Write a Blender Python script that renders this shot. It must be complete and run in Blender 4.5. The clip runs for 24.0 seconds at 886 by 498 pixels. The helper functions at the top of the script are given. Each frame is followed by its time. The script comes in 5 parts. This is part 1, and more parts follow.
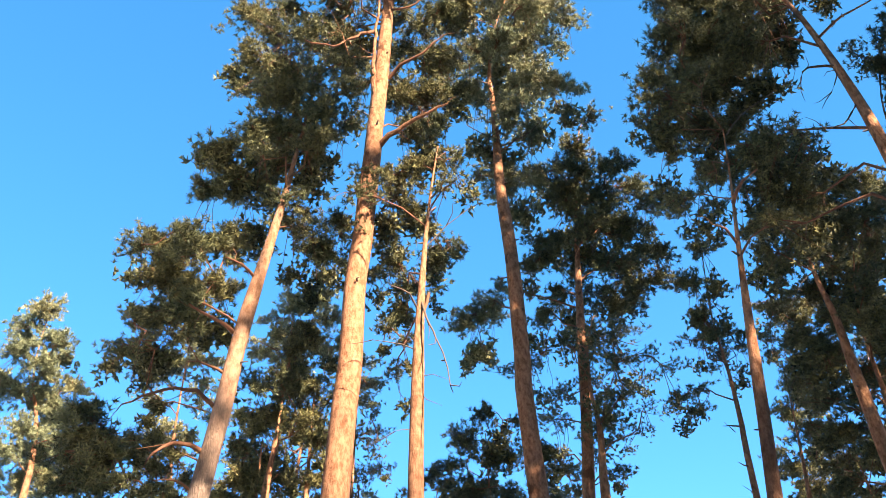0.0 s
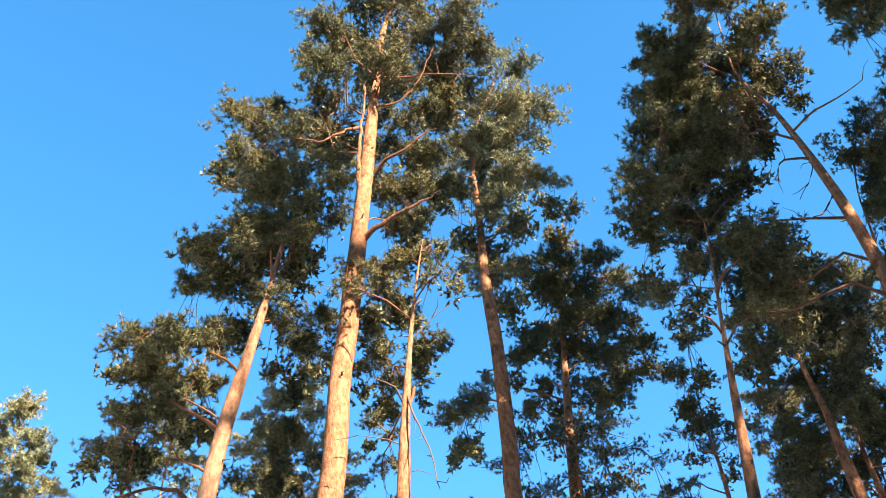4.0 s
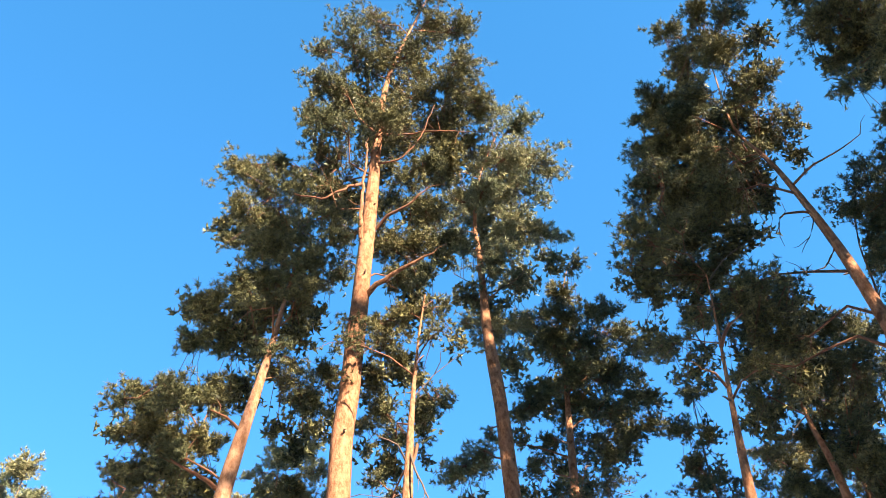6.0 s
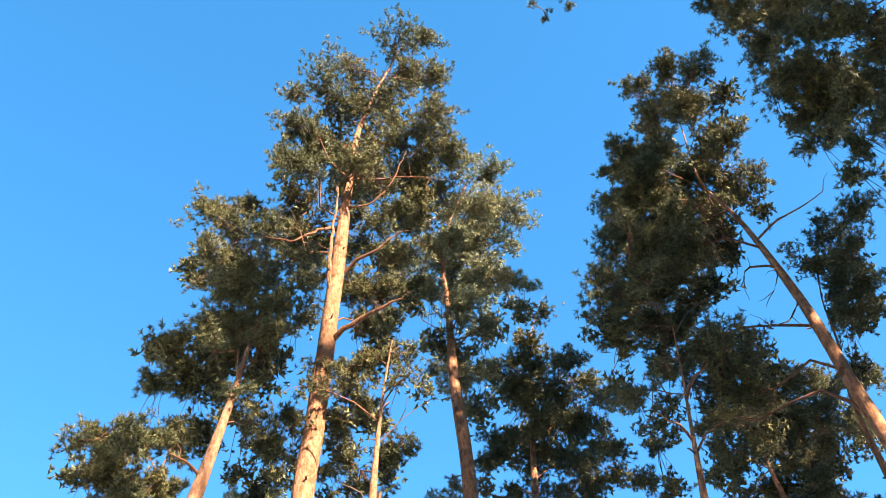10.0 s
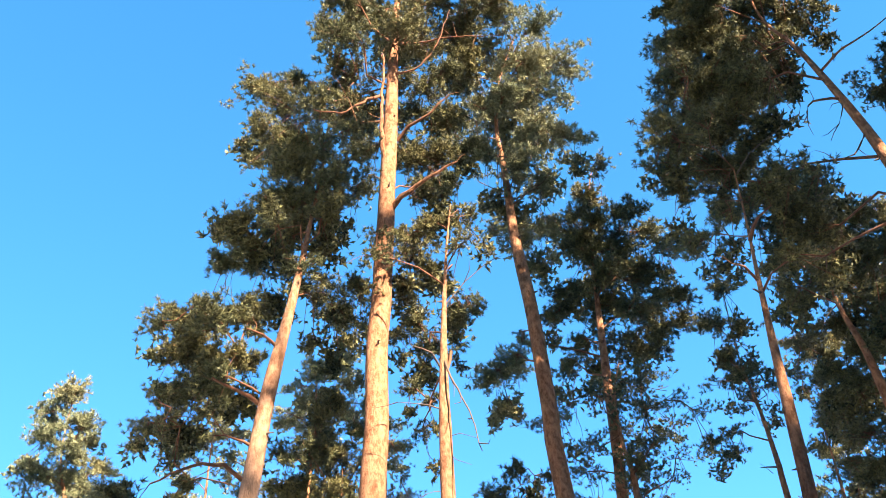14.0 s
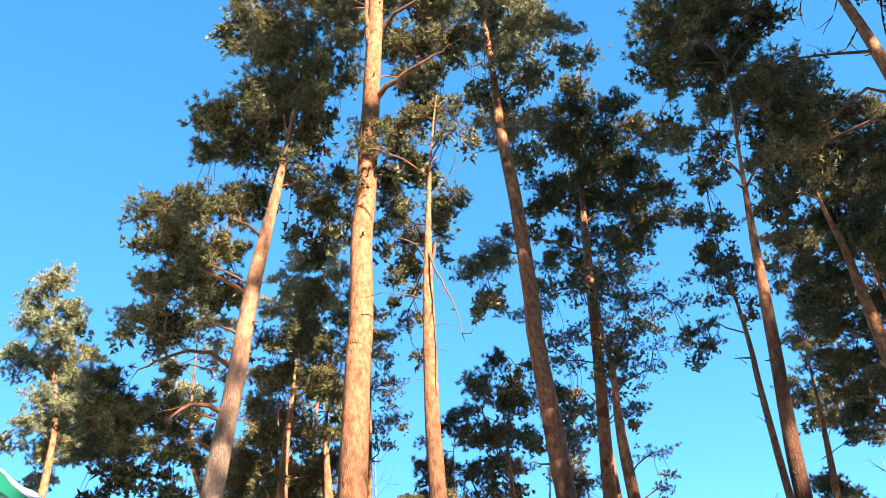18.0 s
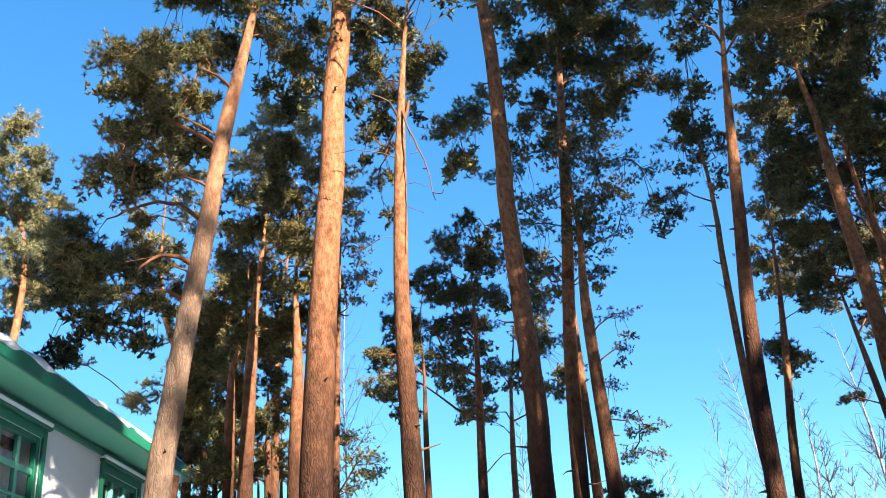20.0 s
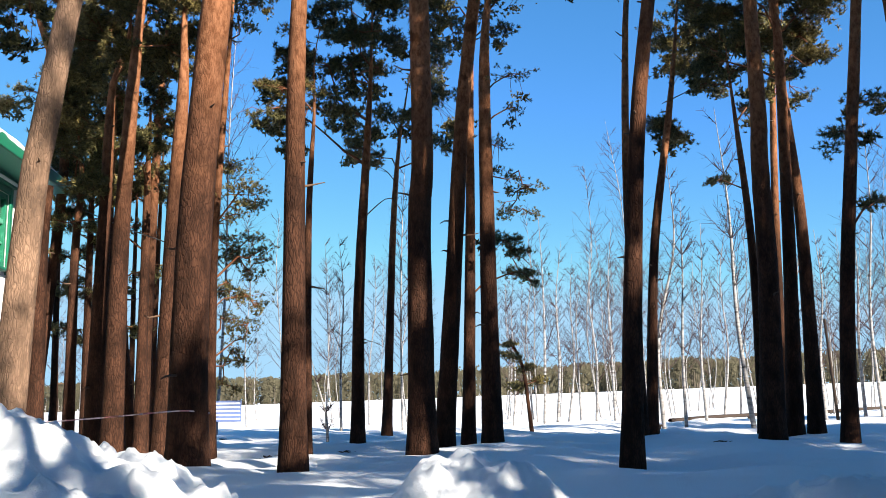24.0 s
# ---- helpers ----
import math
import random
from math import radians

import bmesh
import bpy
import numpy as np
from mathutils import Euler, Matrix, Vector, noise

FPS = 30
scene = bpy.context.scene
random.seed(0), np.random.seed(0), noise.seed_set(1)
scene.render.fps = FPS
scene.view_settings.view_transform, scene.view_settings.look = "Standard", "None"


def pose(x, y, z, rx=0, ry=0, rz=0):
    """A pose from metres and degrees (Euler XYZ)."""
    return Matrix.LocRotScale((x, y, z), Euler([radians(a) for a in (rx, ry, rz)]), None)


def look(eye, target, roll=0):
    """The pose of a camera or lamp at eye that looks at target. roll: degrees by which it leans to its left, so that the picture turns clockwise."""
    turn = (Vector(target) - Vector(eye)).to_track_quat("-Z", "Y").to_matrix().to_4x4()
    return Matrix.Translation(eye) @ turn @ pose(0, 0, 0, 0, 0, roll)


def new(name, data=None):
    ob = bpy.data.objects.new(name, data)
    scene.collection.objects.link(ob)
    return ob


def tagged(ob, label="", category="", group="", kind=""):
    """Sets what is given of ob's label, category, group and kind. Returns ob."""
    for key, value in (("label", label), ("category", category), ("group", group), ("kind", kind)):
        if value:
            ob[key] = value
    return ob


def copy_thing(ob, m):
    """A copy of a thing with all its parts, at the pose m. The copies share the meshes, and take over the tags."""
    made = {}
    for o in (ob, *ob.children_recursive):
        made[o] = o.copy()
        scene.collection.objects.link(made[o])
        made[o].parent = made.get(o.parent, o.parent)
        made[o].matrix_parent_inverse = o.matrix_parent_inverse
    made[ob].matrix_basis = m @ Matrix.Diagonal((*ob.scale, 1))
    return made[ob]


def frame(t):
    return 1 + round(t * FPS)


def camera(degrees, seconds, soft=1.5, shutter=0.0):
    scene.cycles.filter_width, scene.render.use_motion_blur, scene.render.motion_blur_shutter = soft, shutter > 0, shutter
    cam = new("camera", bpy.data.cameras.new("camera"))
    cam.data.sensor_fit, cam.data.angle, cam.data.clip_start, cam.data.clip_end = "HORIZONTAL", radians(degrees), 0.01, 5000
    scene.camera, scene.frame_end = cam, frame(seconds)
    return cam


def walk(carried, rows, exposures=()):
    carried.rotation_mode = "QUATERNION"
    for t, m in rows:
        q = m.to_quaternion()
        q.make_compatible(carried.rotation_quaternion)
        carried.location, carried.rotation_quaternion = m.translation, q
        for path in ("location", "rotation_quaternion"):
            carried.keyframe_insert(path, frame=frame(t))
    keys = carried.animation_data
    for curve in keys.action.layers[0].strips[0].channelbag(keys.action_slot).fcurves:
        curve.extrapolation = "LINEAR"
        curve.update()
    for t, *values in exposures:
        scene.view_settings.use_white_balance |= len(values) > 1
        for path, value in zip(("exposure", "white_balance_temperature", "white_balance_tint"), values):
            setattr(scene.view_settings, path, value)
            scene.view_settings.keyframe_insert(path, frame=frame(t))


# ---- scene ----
# ---- camera: one standing place, turned by hand ----
EXPOSURES = [(0, 2.93), (9.5, 2.95), (11.5, 3.07), (18.5, 2.90), (20.5, 2.33), (24, 1.80)]
cam = camera(52.66, 24.0, 0.8)
walk(cam, [
    (0.0, pose(0, 0, 1.55, 127.765, 3.136, 9.005)),
    (0.5, pose(0, 0, 1.55, 128.424, 3.343, 8.984)),
    (1.0, pose(0, 0, 1.55, 128.754, 3.488, 8.920)),
    (1.5, pose(0, 0, 1.55, 129.157, 3.604, 8.880)),
    (2.0, pose(0, 0, 1.55, 129.754, 3.662, 8.784)),
    (2.5, pose(0, 0, 1.55, 130.528, 3.768, 8.673)),
    (4.5, pose(0, 0, 1.55, 134.601, 4.226, 8.693)),
    (5.0, pose(0, 0, 1.55, 135.411, 4.316, 8.852)),
    (5.5, pose(0, 0, 1.55, 136.287, 4.308, 8.922)),
    (6.0, pose(0, 0, 1.55, 137.225, 4.253, 8.942)),
    (6.5, pose(0, 0, 1.55, 138.362, 3.942, 8.525)),
    (7.0, pose(0, 0, 1.55, 139.241, 3.901, 8.107)),
    (7.5, pose(0, 0, 1.55, 141.106, 4.263, 7.192)),
    (8.0, pose(0, 0, 1.55, 141.433, 4.493, 6.852)),
    (8.5, pose(0, 0, 1.55, 141.112, 4.616, 6.639)),
    (9.0, pose(0, 0, 1.55, 140.807, 4.705, 6.589)),
    (9.5, pose(0, 0, 1.55, 140.515, 4.845, 6.529)),
    (11.5, pose(0, 0, 1.55, 136.778, 4.746, 7.962)),
    (12.0, pose(0, 0, 1.55, 135.346, 4.578, 8.646)),
    (12.5, pose(0, 0, 1.55, 134.354, 4.534, 9.357)),
    (13.0, pose(0, 0, 1.55, 133.492, 4.833, 10.185)),
    (13.5, pose(0, 0, 1.55, 132.526, 5.248, 11.367)),
    (14.0, pose(0, 0, 1.55, 131.693, 5.354, 12.308)),
    (14.5, pose(0, 0, 1.55, 130.850, 5.160, 12.964)),
    (15.0, pose(0, 0, 1.55, 129.976, 5.184, 13.459)),
    (15.5, pose(0, 0, 1.55, 129.101, 5.127, 13.679)),
    (16.0, pose(0, 0, 1.55, 128.543, 5.095, 13.503)),
    (16.5, pose(0, 0, 1.55, 127.808, 5.257, 12.840)),
    (17.0, pose(0, 0, 1.55, 127.081, 5.387, 12.052)),
    (17.5, pose(0, 0, 1.55, 126.170, 5.435, 11.433)),
    (18.0, pose(0, 0, 1.55, 124.695, 5.491, 11.169)),
    (18.5, pose(0, 0, 1.55, 122.512, 5.213, 10.601)),
    (20.5, pose(0, 0, 1.55, 113.570, 4.084, 7.233)),
    (21.0, pose(0, 0, 1.55, 111.873, 3.421, 4.896)),
    (21.5, pose(0, 0, 1.55, 109.639, 2.727, 3.314)),
    (22.0, pose(0, 0, 1.55, 107.216, 2.642, 2.470)),
    (22.5, pose(0, 0, 1.55, 104.717, 2.334, 1.660)),
    (23.0, pose(0, 0, 1.55, 103.031, 1.308, 1.000)),
    (23.5, pose(0, 0, 1.55, 101.112, 0.596, 0.268)),
    (24.0, pose(0, 0, 1.55, 98.959, 0.732, 0.115)),
], exposures=EXPOSURES)

# ---- sky and sun ----
SUN_AZ, SUN_EL = 136.0, 27.0      # degrees from the first axis ahead, clockwise
world = bpy.data.worlds.new("sky")
scene.world = world
world.use_nodes = True
wn = world.node_tree.nodes
sky = wn.new("ShaderNodeTexSky")
sky.sky_type = "NISHITA"
sky.sun_disc = False
sky.sun_elevation, sky.sun_rotation = radians(SUN_EL), radians(SUN_AZ)
sky.air_density, sky.dust_density, sky.ozone_density, sky.altitude = 0.52, 0.25, 2.0, 1500
hue = wn.new("ShaderNodeHueSaturation")
hue.inputs["Hue"].default_value = 0.4905
hue.inputs["Saturation"].default_value = 1.19
world.node_tree.links.new(sky.outputs[0], hue.inputs["Color"])
split, fuse = wn.new("ShaderNodeSeparateColor"), wn.new("ShaderNodeCombineColor")   # dry winter air: a flatter gradient up the sky
world.node_tree.links.new(hue.outputs[0], split.inputs[0])
for band, (gain, power) in enumerate(((0.72, 0.9), (0.90, 0.72), (1.10, 0.82))):
    bend, lift = wn.new("ShaderNodeMath"), wn.new("ShaderNodeMath")
    bend.operation, lift.operation = "POWER", "MULTIPLY"
    bend.inputs[1].default_value, lift.inputs[1].default_value = power, gain
    world.node_tree.links.new(split.outputs[band], bend.inputs[0])
    world.node_tree.links.new(bend.outputs[0], lift.inputs[0])
    world.node_tree.links.new(lift.outputs[0], fuse.inputs[band])
cap = wn.new("ShaderNodeMix")           # clear dry air: the horizon stays pale blue
cap.data_type, cap.blend_type = "RGBA", "DARKEN"
cap.inputs[0].default_value = 1.0
cap.inputs[7].default_value = (1.1, 1.9, 2.6, 1)
world.node_tree.links.new(fuse.outputs[0], cap.inputs[6])
world.node_tree.links.new(cap.outputs[2], wn["Background"].inputs["Color"])
wn["Background"].inputs["Strength"].default_value = 0.11
sun = new("sun", bpy.data.lights.new("sun", "SUN"))
sun.data.energy, sun.data.angle, sun.data.color = 5.0, radians(0.5), (1.0, 0.91, 0.77)
_a, _e = radians(SUN_AZ), radians(SUN_EL)
sun.matrix_world = look((30 * math.sin(_a), 30 * math.cos(_a), 40), (0, 0, 40 - 30 * math.tan(_e)))


# ---- materials ----
def material(name):
    m = bpy.data.materials.new(name)
    m.use_nodes = True
    return m, m.node_tree.nodes, m.node_tree.links, m.node_tree.nodes["Principled BSDF"]


def ramp(nodes, stops):
    r = nodes.new("ShaderNodeValToRGB")
    while len(r.color_ramp.elements) < len(stops):
        r.color_ramp.elements.new(0.5)
    for e, (p, c) in zip(r.color_ramp.elements, stops):
        e.position, e.color = p, (*c, 1)
    return r


def coords(nodes, links, scale, kind="Object"):
    tc, mp = nodes.new("ShaderNodeTexCoord"), nodes.new("ShaderNodeMapping")
    mp.inputs["Scale"].default_value = scale
    links.new(tc.outputs[kind], mp.inputs[0])
    return mp.outputs[0]


def noise_tex(nodes, links, vec, scale, detail=4.0, rough=0.55):
    n = nodes.new("ShaderNodeTexNoise")
    n.inputs["Scale"].default_value, n.inputs["Detail"].default_value, n.inputs["Roughness"].default_value = scale, detail, rough
    links.new(vec, n.inputs["Vector"])
    return n.outputs["Fac"]


def mixed(nodes, links, fac, a, b, mode="MIX"):
    m = nodes.new("ShaderNodeMix")
    m.data_type, m.blend_type = "RGBA", mode
    for value, i in ((fac, 0), (a, 6), (b, 7)):
        if isinstance(value, (int, float)):
            m.inputs[i].default_value = value
        elif isinstance(value, tuple):
            m.inputs[i].default_value = (*value, 1)
        else:
            links.new(value, m.inputs[i])
    return m.outputs[2]


def bumped(nodes, links, height, bsdf, strength, distance):
    b = nodes.new("ShaderNodeBump")
    b.inputs["Strength"].default_value, b.inputs["Distance"].default_value = strength, distance
    links.new(height, b.inputs["Height"])
    links.new(b.outputs[0], bsdf.inputs["Normal"])


def plain(name, colour, rough=0.6, vary=0.25, scale=6.0, metal=0.0, bump=0.15):
    m, n, l, b = material(name)
    v = coords(n, l, (1, 1, 1))
    big, small = noise_tex(n, l, v, scale), noise_tex(n, l, v, scale * 9)
    dark = tuple(c * (1 - vary) for c in colour)
    col = mixed(n, l, big, dark, colour)
    col = mixed(n, l, small, col, tuple(min(1, c * (1 + vary * 0.6)) for c in colour))
    l.new(col, b.inputs["Base Color"])
    b.inputs["Roughness"].default_value, b.inputs["Metallic"].default_value = rough, metal
    b.inputs["Specular IOR Level"].default_value = 0.15 if rough > 0.75 else 0.4
    if bump:
        bumped(n, l, small, b, bump, 0.01)
    return m


def bark_material(name, low, low_dark, high, high_dark, z0, z1):
    """Pine bark: thick fissured plates at the foot, thin orange flakes above."""
    m, n, l, b = material(name)
    tc = n.new("ShaderNodeTexCoord")
    sep = n.new("ShaderNodeSeparateXYZ")
    l.new(tc.outputs["Object"], sep.inputs[0])
    warp = coords(n, l, (1, 1, 1))
    patch = noise_tex(n, l, warp, 0.9, 5)
    add = n.new("ShaderNodeMath")
    add.operation = "MULTIPLY_ADD"
    l.new(patch, add.inputs[0])
    add.inputs[1].default_value = 5.0
    l.new(sep.outputs["Z"], add.inputs[2])
    mr = n.new("ShaderNodeMapRange")
    mr.interpolation_type = "SMOOTHSTEP"
    mr.inputs["From Min"].default_value, mr.inputs["From Max"].default_value = z0 + 2.5, z1 + 2.5
    l.new(add.outputs[0], mr.inputs["Value"])
    # plates
    vec = coords(n, l, (1, 1, 0.27))
    distort = n.new("ShaderNodeTexNoise")
    distort.inputs["Scale"].default_value = 16
    l.new(vec, distort.inputs["Vector"])
    vmix = mixed(n, l, 0.03, vec, distort.outputs["Color"], "LINEAR_LIGHT")
    vor = n.new("ShaderNodeTexVoronoi")
    vor.feature = "DISTANCE_TO_EDGE"
    vor.inputs["Scale"].default_value = 30
    l.new(vmix, vor.inputs["Vector"])
    fiss = ramp(n, [(0.0, (0.2, 0.2, 0.2)), (0.06, (0.6, 0.6, 0.6)), (0.18, (1, 1, 1))])
    l.new(vor.outputs["Distance"], fiss.inputs[0])
    grain = noise_tex(n, l, coords(n, l, (1, 1, 0.35)), 42, 6, 0.65)
    c_low = mixed(n, l, grain, low_dark, low)
    mott = ramp(n, [(0.38, (0.45, 0.45, 0.45)), (0.62, (1.25, 1.2, 1.15))])
    l.new(noise_tex(n, l, coords(n, l, (1, 1, 0.4)), 5.5, 4), mott.inputs[0])
    c_low = mixed(n, l, 1.0, c_low, mott.outputs[0], "MULTIPLY")
    c_low = mixed(n, l, fiss.outputs[0], low_dark, c_low)
    flake = noise_tex(n, l, coords(n, l, (1, 1, 0.55)), 13, 7, 0.7)
    fr = ramp(n, [(0.40, (0, 0, 0)), (0.50, (0.55, 0.55, 0.55)), (0.60, (1, 1, 1))])
    l.new(flake, fr.inputs[0])
    c_high = mixed(n, l, fr.outputs[0], high_dark, high)
    blotch = noise_tex(n, l, coords(n, l, (1, 1, 0.7)), 3.2, 3)
    br = ramp(n, [(0.63, (0, 0, 0)), (0.70, (1, 1, 1))])
    l.new(blotch, br.inputs[0])
    c_high = mixed(n, l, br.outputs[0], c_high, tuple(c * 0.62 for c in high_dark))
    l.new(mixed(n, l, mr.outputs[0], c_low, c_high), b.inputs["Base Color"])
    hb = mixed(n, l, mr.outputs[0], fiss.outputs[0], fr.outputs[0])
    hh = mixed(n, l, 0.35, hb, grain)
    bumped(n, l, hh, b, 0.6, 0.03)
    b.inputs["Roughness"].default_value = 0.9
    b.inputs["Specular IOR Level"].default_value = 0.08
    return m


def needle_material(name, dark, light):
    m, n, l, b = material(name)
    geo = n.new("ShaderNodeNewGeometry")
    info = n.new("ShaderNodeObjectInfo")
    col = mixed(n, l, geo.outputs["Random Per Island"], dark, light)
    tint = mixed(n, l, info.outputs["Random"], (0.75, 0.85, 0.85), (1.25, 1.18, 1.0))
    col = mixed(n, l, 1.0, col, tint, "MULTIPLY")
    l.new(col, b.inputs["Base Color"])
    b.inputs["Roughness"].default_value = 0.5
    b.inputs["Specular IOR Level"].default_value = 0.12
    tr = n.new("ShaderNodeBsdfTranslucent")
    l.new(col, tr.inputs["Color"])
    mx = n.new("ShaderNodeMixShader")
    mx.inputs[0].default_value = 0.12
    l.new(b.outputs[0], mx.inputs[1])
    l.new(tr.outputs[0], mx.inputs[2])
    l.new(mx.outputs[0], n["Material Output"].inputs[0])
    return m


def snow_material(name, scale=1.0):
    m, n, l, b = material(name)
    v = coords(n, l, (1, 1, 1))
    big, mid, fine = noise_tex(n, l, v, 0.8 * scale, 4), noise_tex(n, l, v, 5 * scale, 5), noise_tex(n, l, v, 60, 4, 0.7)
    col = mixed(n, l, big, (0.66, 0.69, 0.74), (0.73, 0.74, 0.76))
    l.new(col, b.inputs["Base Color"])
    b.inputs["Roughness"].default_value = 0.6
    b.inputs["Specular IOR Level"].default_value = 0.25
    bumped(n, l, mixed(n, l, 0.3, mid, fine), b, 0.45, 0.05)
    return m


BARK = bark_material("pine_bark", (0.080, 0.037, 0.023), (0.017, 0.0085, 0.006), (0.300, 0.134, 0.068), (0.15, 0.058, 0.025), 3.5, 8.0)
# lit copy of the shade-darkened BARK: sunlight on the leaning trunk as colour
BARK_SUNLIT = bark_material("sunlit_pine_bark", (0.225, 0.15, 0.108), (0.125, 0.078, 0.053), (0.29, 0.142, 0.078), (0.155, 0.066, 0.030), 5.0, 9.0)
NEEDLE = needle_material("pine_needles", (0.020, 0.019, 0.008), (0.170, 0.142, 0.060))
# lit copy of NEEDLE for crowns in sun: the sunlight is in its colour
NEEDLE_SUNLIT = needle_material("sunlit_pine_needles", (0.062, 0.056, 0.027), (0.275, 0.240, 0.122))
TWIG = plain("twig_wood", (0.085, 0.052, 0.035), 0.85, 0.4, 12)
LIMB = plain("limb_bark", (0.125, 0.050, 0.024), 0.85, 0.5, 9)
SNOW = snow_material("snow")
SNOW_BANK = snow_material("ploughed_snow", 1.6)


# ---- mesh helpers ----
def mesh_object(name, verts, faces, mat, parent=None, label="", smooth=False):
    me = bpy.data.meshes.new(name)
    verts, faces = np.asarray(verts, dtype=np.float32), np.asarray(faces, dtype=np.int32)
    k = faces.shape[1]
    me.vertices.add(len(verts))
    me.vertices.foreach_set("co", verts.ravel())
    me.loops.add(faces.size)
    me.loops.foreach_set("vertex_index", faces.ravel())
    me.polygons.add(len(faces))
    me.polygons.foreach_set("loop_start", np.arange(0, faces.size, k, dtype=np.int32))
    me.polygons.foreach_set("use_smooth", np.full(len(faces), smooth))
    me.update(calc_edges=True)
    me.materials.append(mat)
    ob = new(name, me)
    if parent:
        ob.parent = parent
    if label:
        ob["label"] = label
    return ob


def part(name, bm, mat, parent, label="", smooth=False):
    me = bpy.data.meshes.new(name)
    bm.to_mesh(me)
    bm.free()
    me.materials.append(mat)
    if smooth:
        me.polygons.foreach_set("use_smooth", [True] * len(me.polygons))
    ob = new(name, me)
    if parent:
        ob.parent = parent
    if label:
        ob["label"] = label
    return ob


def box(size, at, bevel=0.01):
    bm = bmesh.new()
    bmesh.ops.create_cube(bm, size=1, matrix=Matrix.Translation(at) @ Matrix.Diagonal((*size, 1)))
    if bevel:
        bmesh.ops.bevel(bm, geom=bm.edges[:], offset=bevel, segments=1, affect="EDGES")
    return bm


def empty(name, at=(0, 0, 0), m=None):
    ob = new(name)
    ob.matrix_world = m if m is not None else Matrix.Translation(at)
    return ob


def spline(pts, step):
    """Points along a smooth curve through pts."""
    p = np.array(pts, dtype=float)
    if len(p) == 2:
        n = max(2, int(np.linalg.norm(p[1] - p[0]) / step) + 1)
        return p[0] + (p[1] - p[0]) * np.linspace(0, 1, n)[:, None]
    p = np.vstack([2 * p[0] - p[1], p, 2 * p[-1] - p[-2]])
    out = []
    for i in range(1, len(p) - 2):
        n = max(1, int(np.linalg.norm(p[i + 1] - p[i]) / step))
        s = (np.arange(n) / n)[:, None]
        a, b, c, d = p[i - 1], p[i], p[i + 1], p[i + 2]
        out.append(0.5 * (2 * b + (c - a) * s + (2 * a - 5 * b + 4 * c - d) * s ** 2 + (3 * b - a - 3 * c + d) * s ** 3))
    return np.vstack(out + [p[-2][None]])


def tube(path, radii, sides, rough=0.0, seed=0.0):
    """A ring-by-ring tube; rough pushes the bark in and out."""
    path, radii = np.asarray(path), np.asarray(radii)
    n = len(path)
    tan = np.gradient(path, axis=0)
    tan /= np.linalg.norm(tan, axis=1)[:, None] + 1e-9
    ref = np.where(np.abs(tan[:, 2:3]) > 0.8, np.array([[1.0, 0, 0]]), np.array([[0, 0, 1.0]]))
    u = np.cross(tan, ref)
    u /= np.linalg.norm(u, axis=1)[:, None] + 1e-9
    v = np.cross(tan, u)
    ang = np.arange(sides) * 2 * math.pi / sides
    ring = np.cos(ang)[None, :, None] * u[:, None] + np.sin(ang)[None, :, None] * v[:, None]
    r = radii[:, None] * np.ones(sides)[None]
    if rough:
        for i in range(n):
            for j in range(sides):
                q = Vector((math.cos(ang[j]) * 2.2, math.sin(ang[j]) * 2.2, path[i, 2] * 1.6 + seed))
                r[i, j] *= 1 + rough * (noise.noise(q) + 0.7 * noise.noise(q * 3.1))
    verts = (path[:, None] + ring * r[:, :, None]).reshape(-1, 3)
    i, j = np.meshgrid(np.arange(n - 1), np.arange(sides), indexing="ij")
    k = (j + 1) % sides
    faces = np.stack([i * sides + j, i * sides + k, (i + 1) * sides + k, (i + 1) * sides + j], -1).reshape(-1, 4)
    return verts, faces


def joined(pieces):
    vs, fs, o = [], [], 0
    for v, f in pieces:
        vs.append(v)
        fs.append(f + o)
        o += len(v)
    return np.vstack(vs), np.vstack(fs)


RNG = np.random.default_rng(7)


def unit(v):
    return v / (np.linalg.norm(v, axis=-1, keepdims=True) + 1e-9)


def needles(at, axis_dir, count, length, width):
    """Tufts of needles: count blades fanning out round each shoot's axis."""
    n = len(at)
    side = unit(RNG.normal(size=(n, count, 3)))
    way = unit(axis_dir[:, None] * 0.6 + side)
    start = at[:, None] - axis_dir[:, None] * length * 0.5 * RNG.random((n, count, 1))
    wide = unit(np.cross(way, RNG.normal(size=(n, count, 3)))) * width * 0.5
    ln = length * (0.7 + 0.5 * RNG.random((n, count, 1)))
    tri = np.stack([start - wide, start + wide, start + way * ln], axis=2)
    return tri.reshape(-1, 3), np.arange(n * count * 3).reshape(-1, 3)


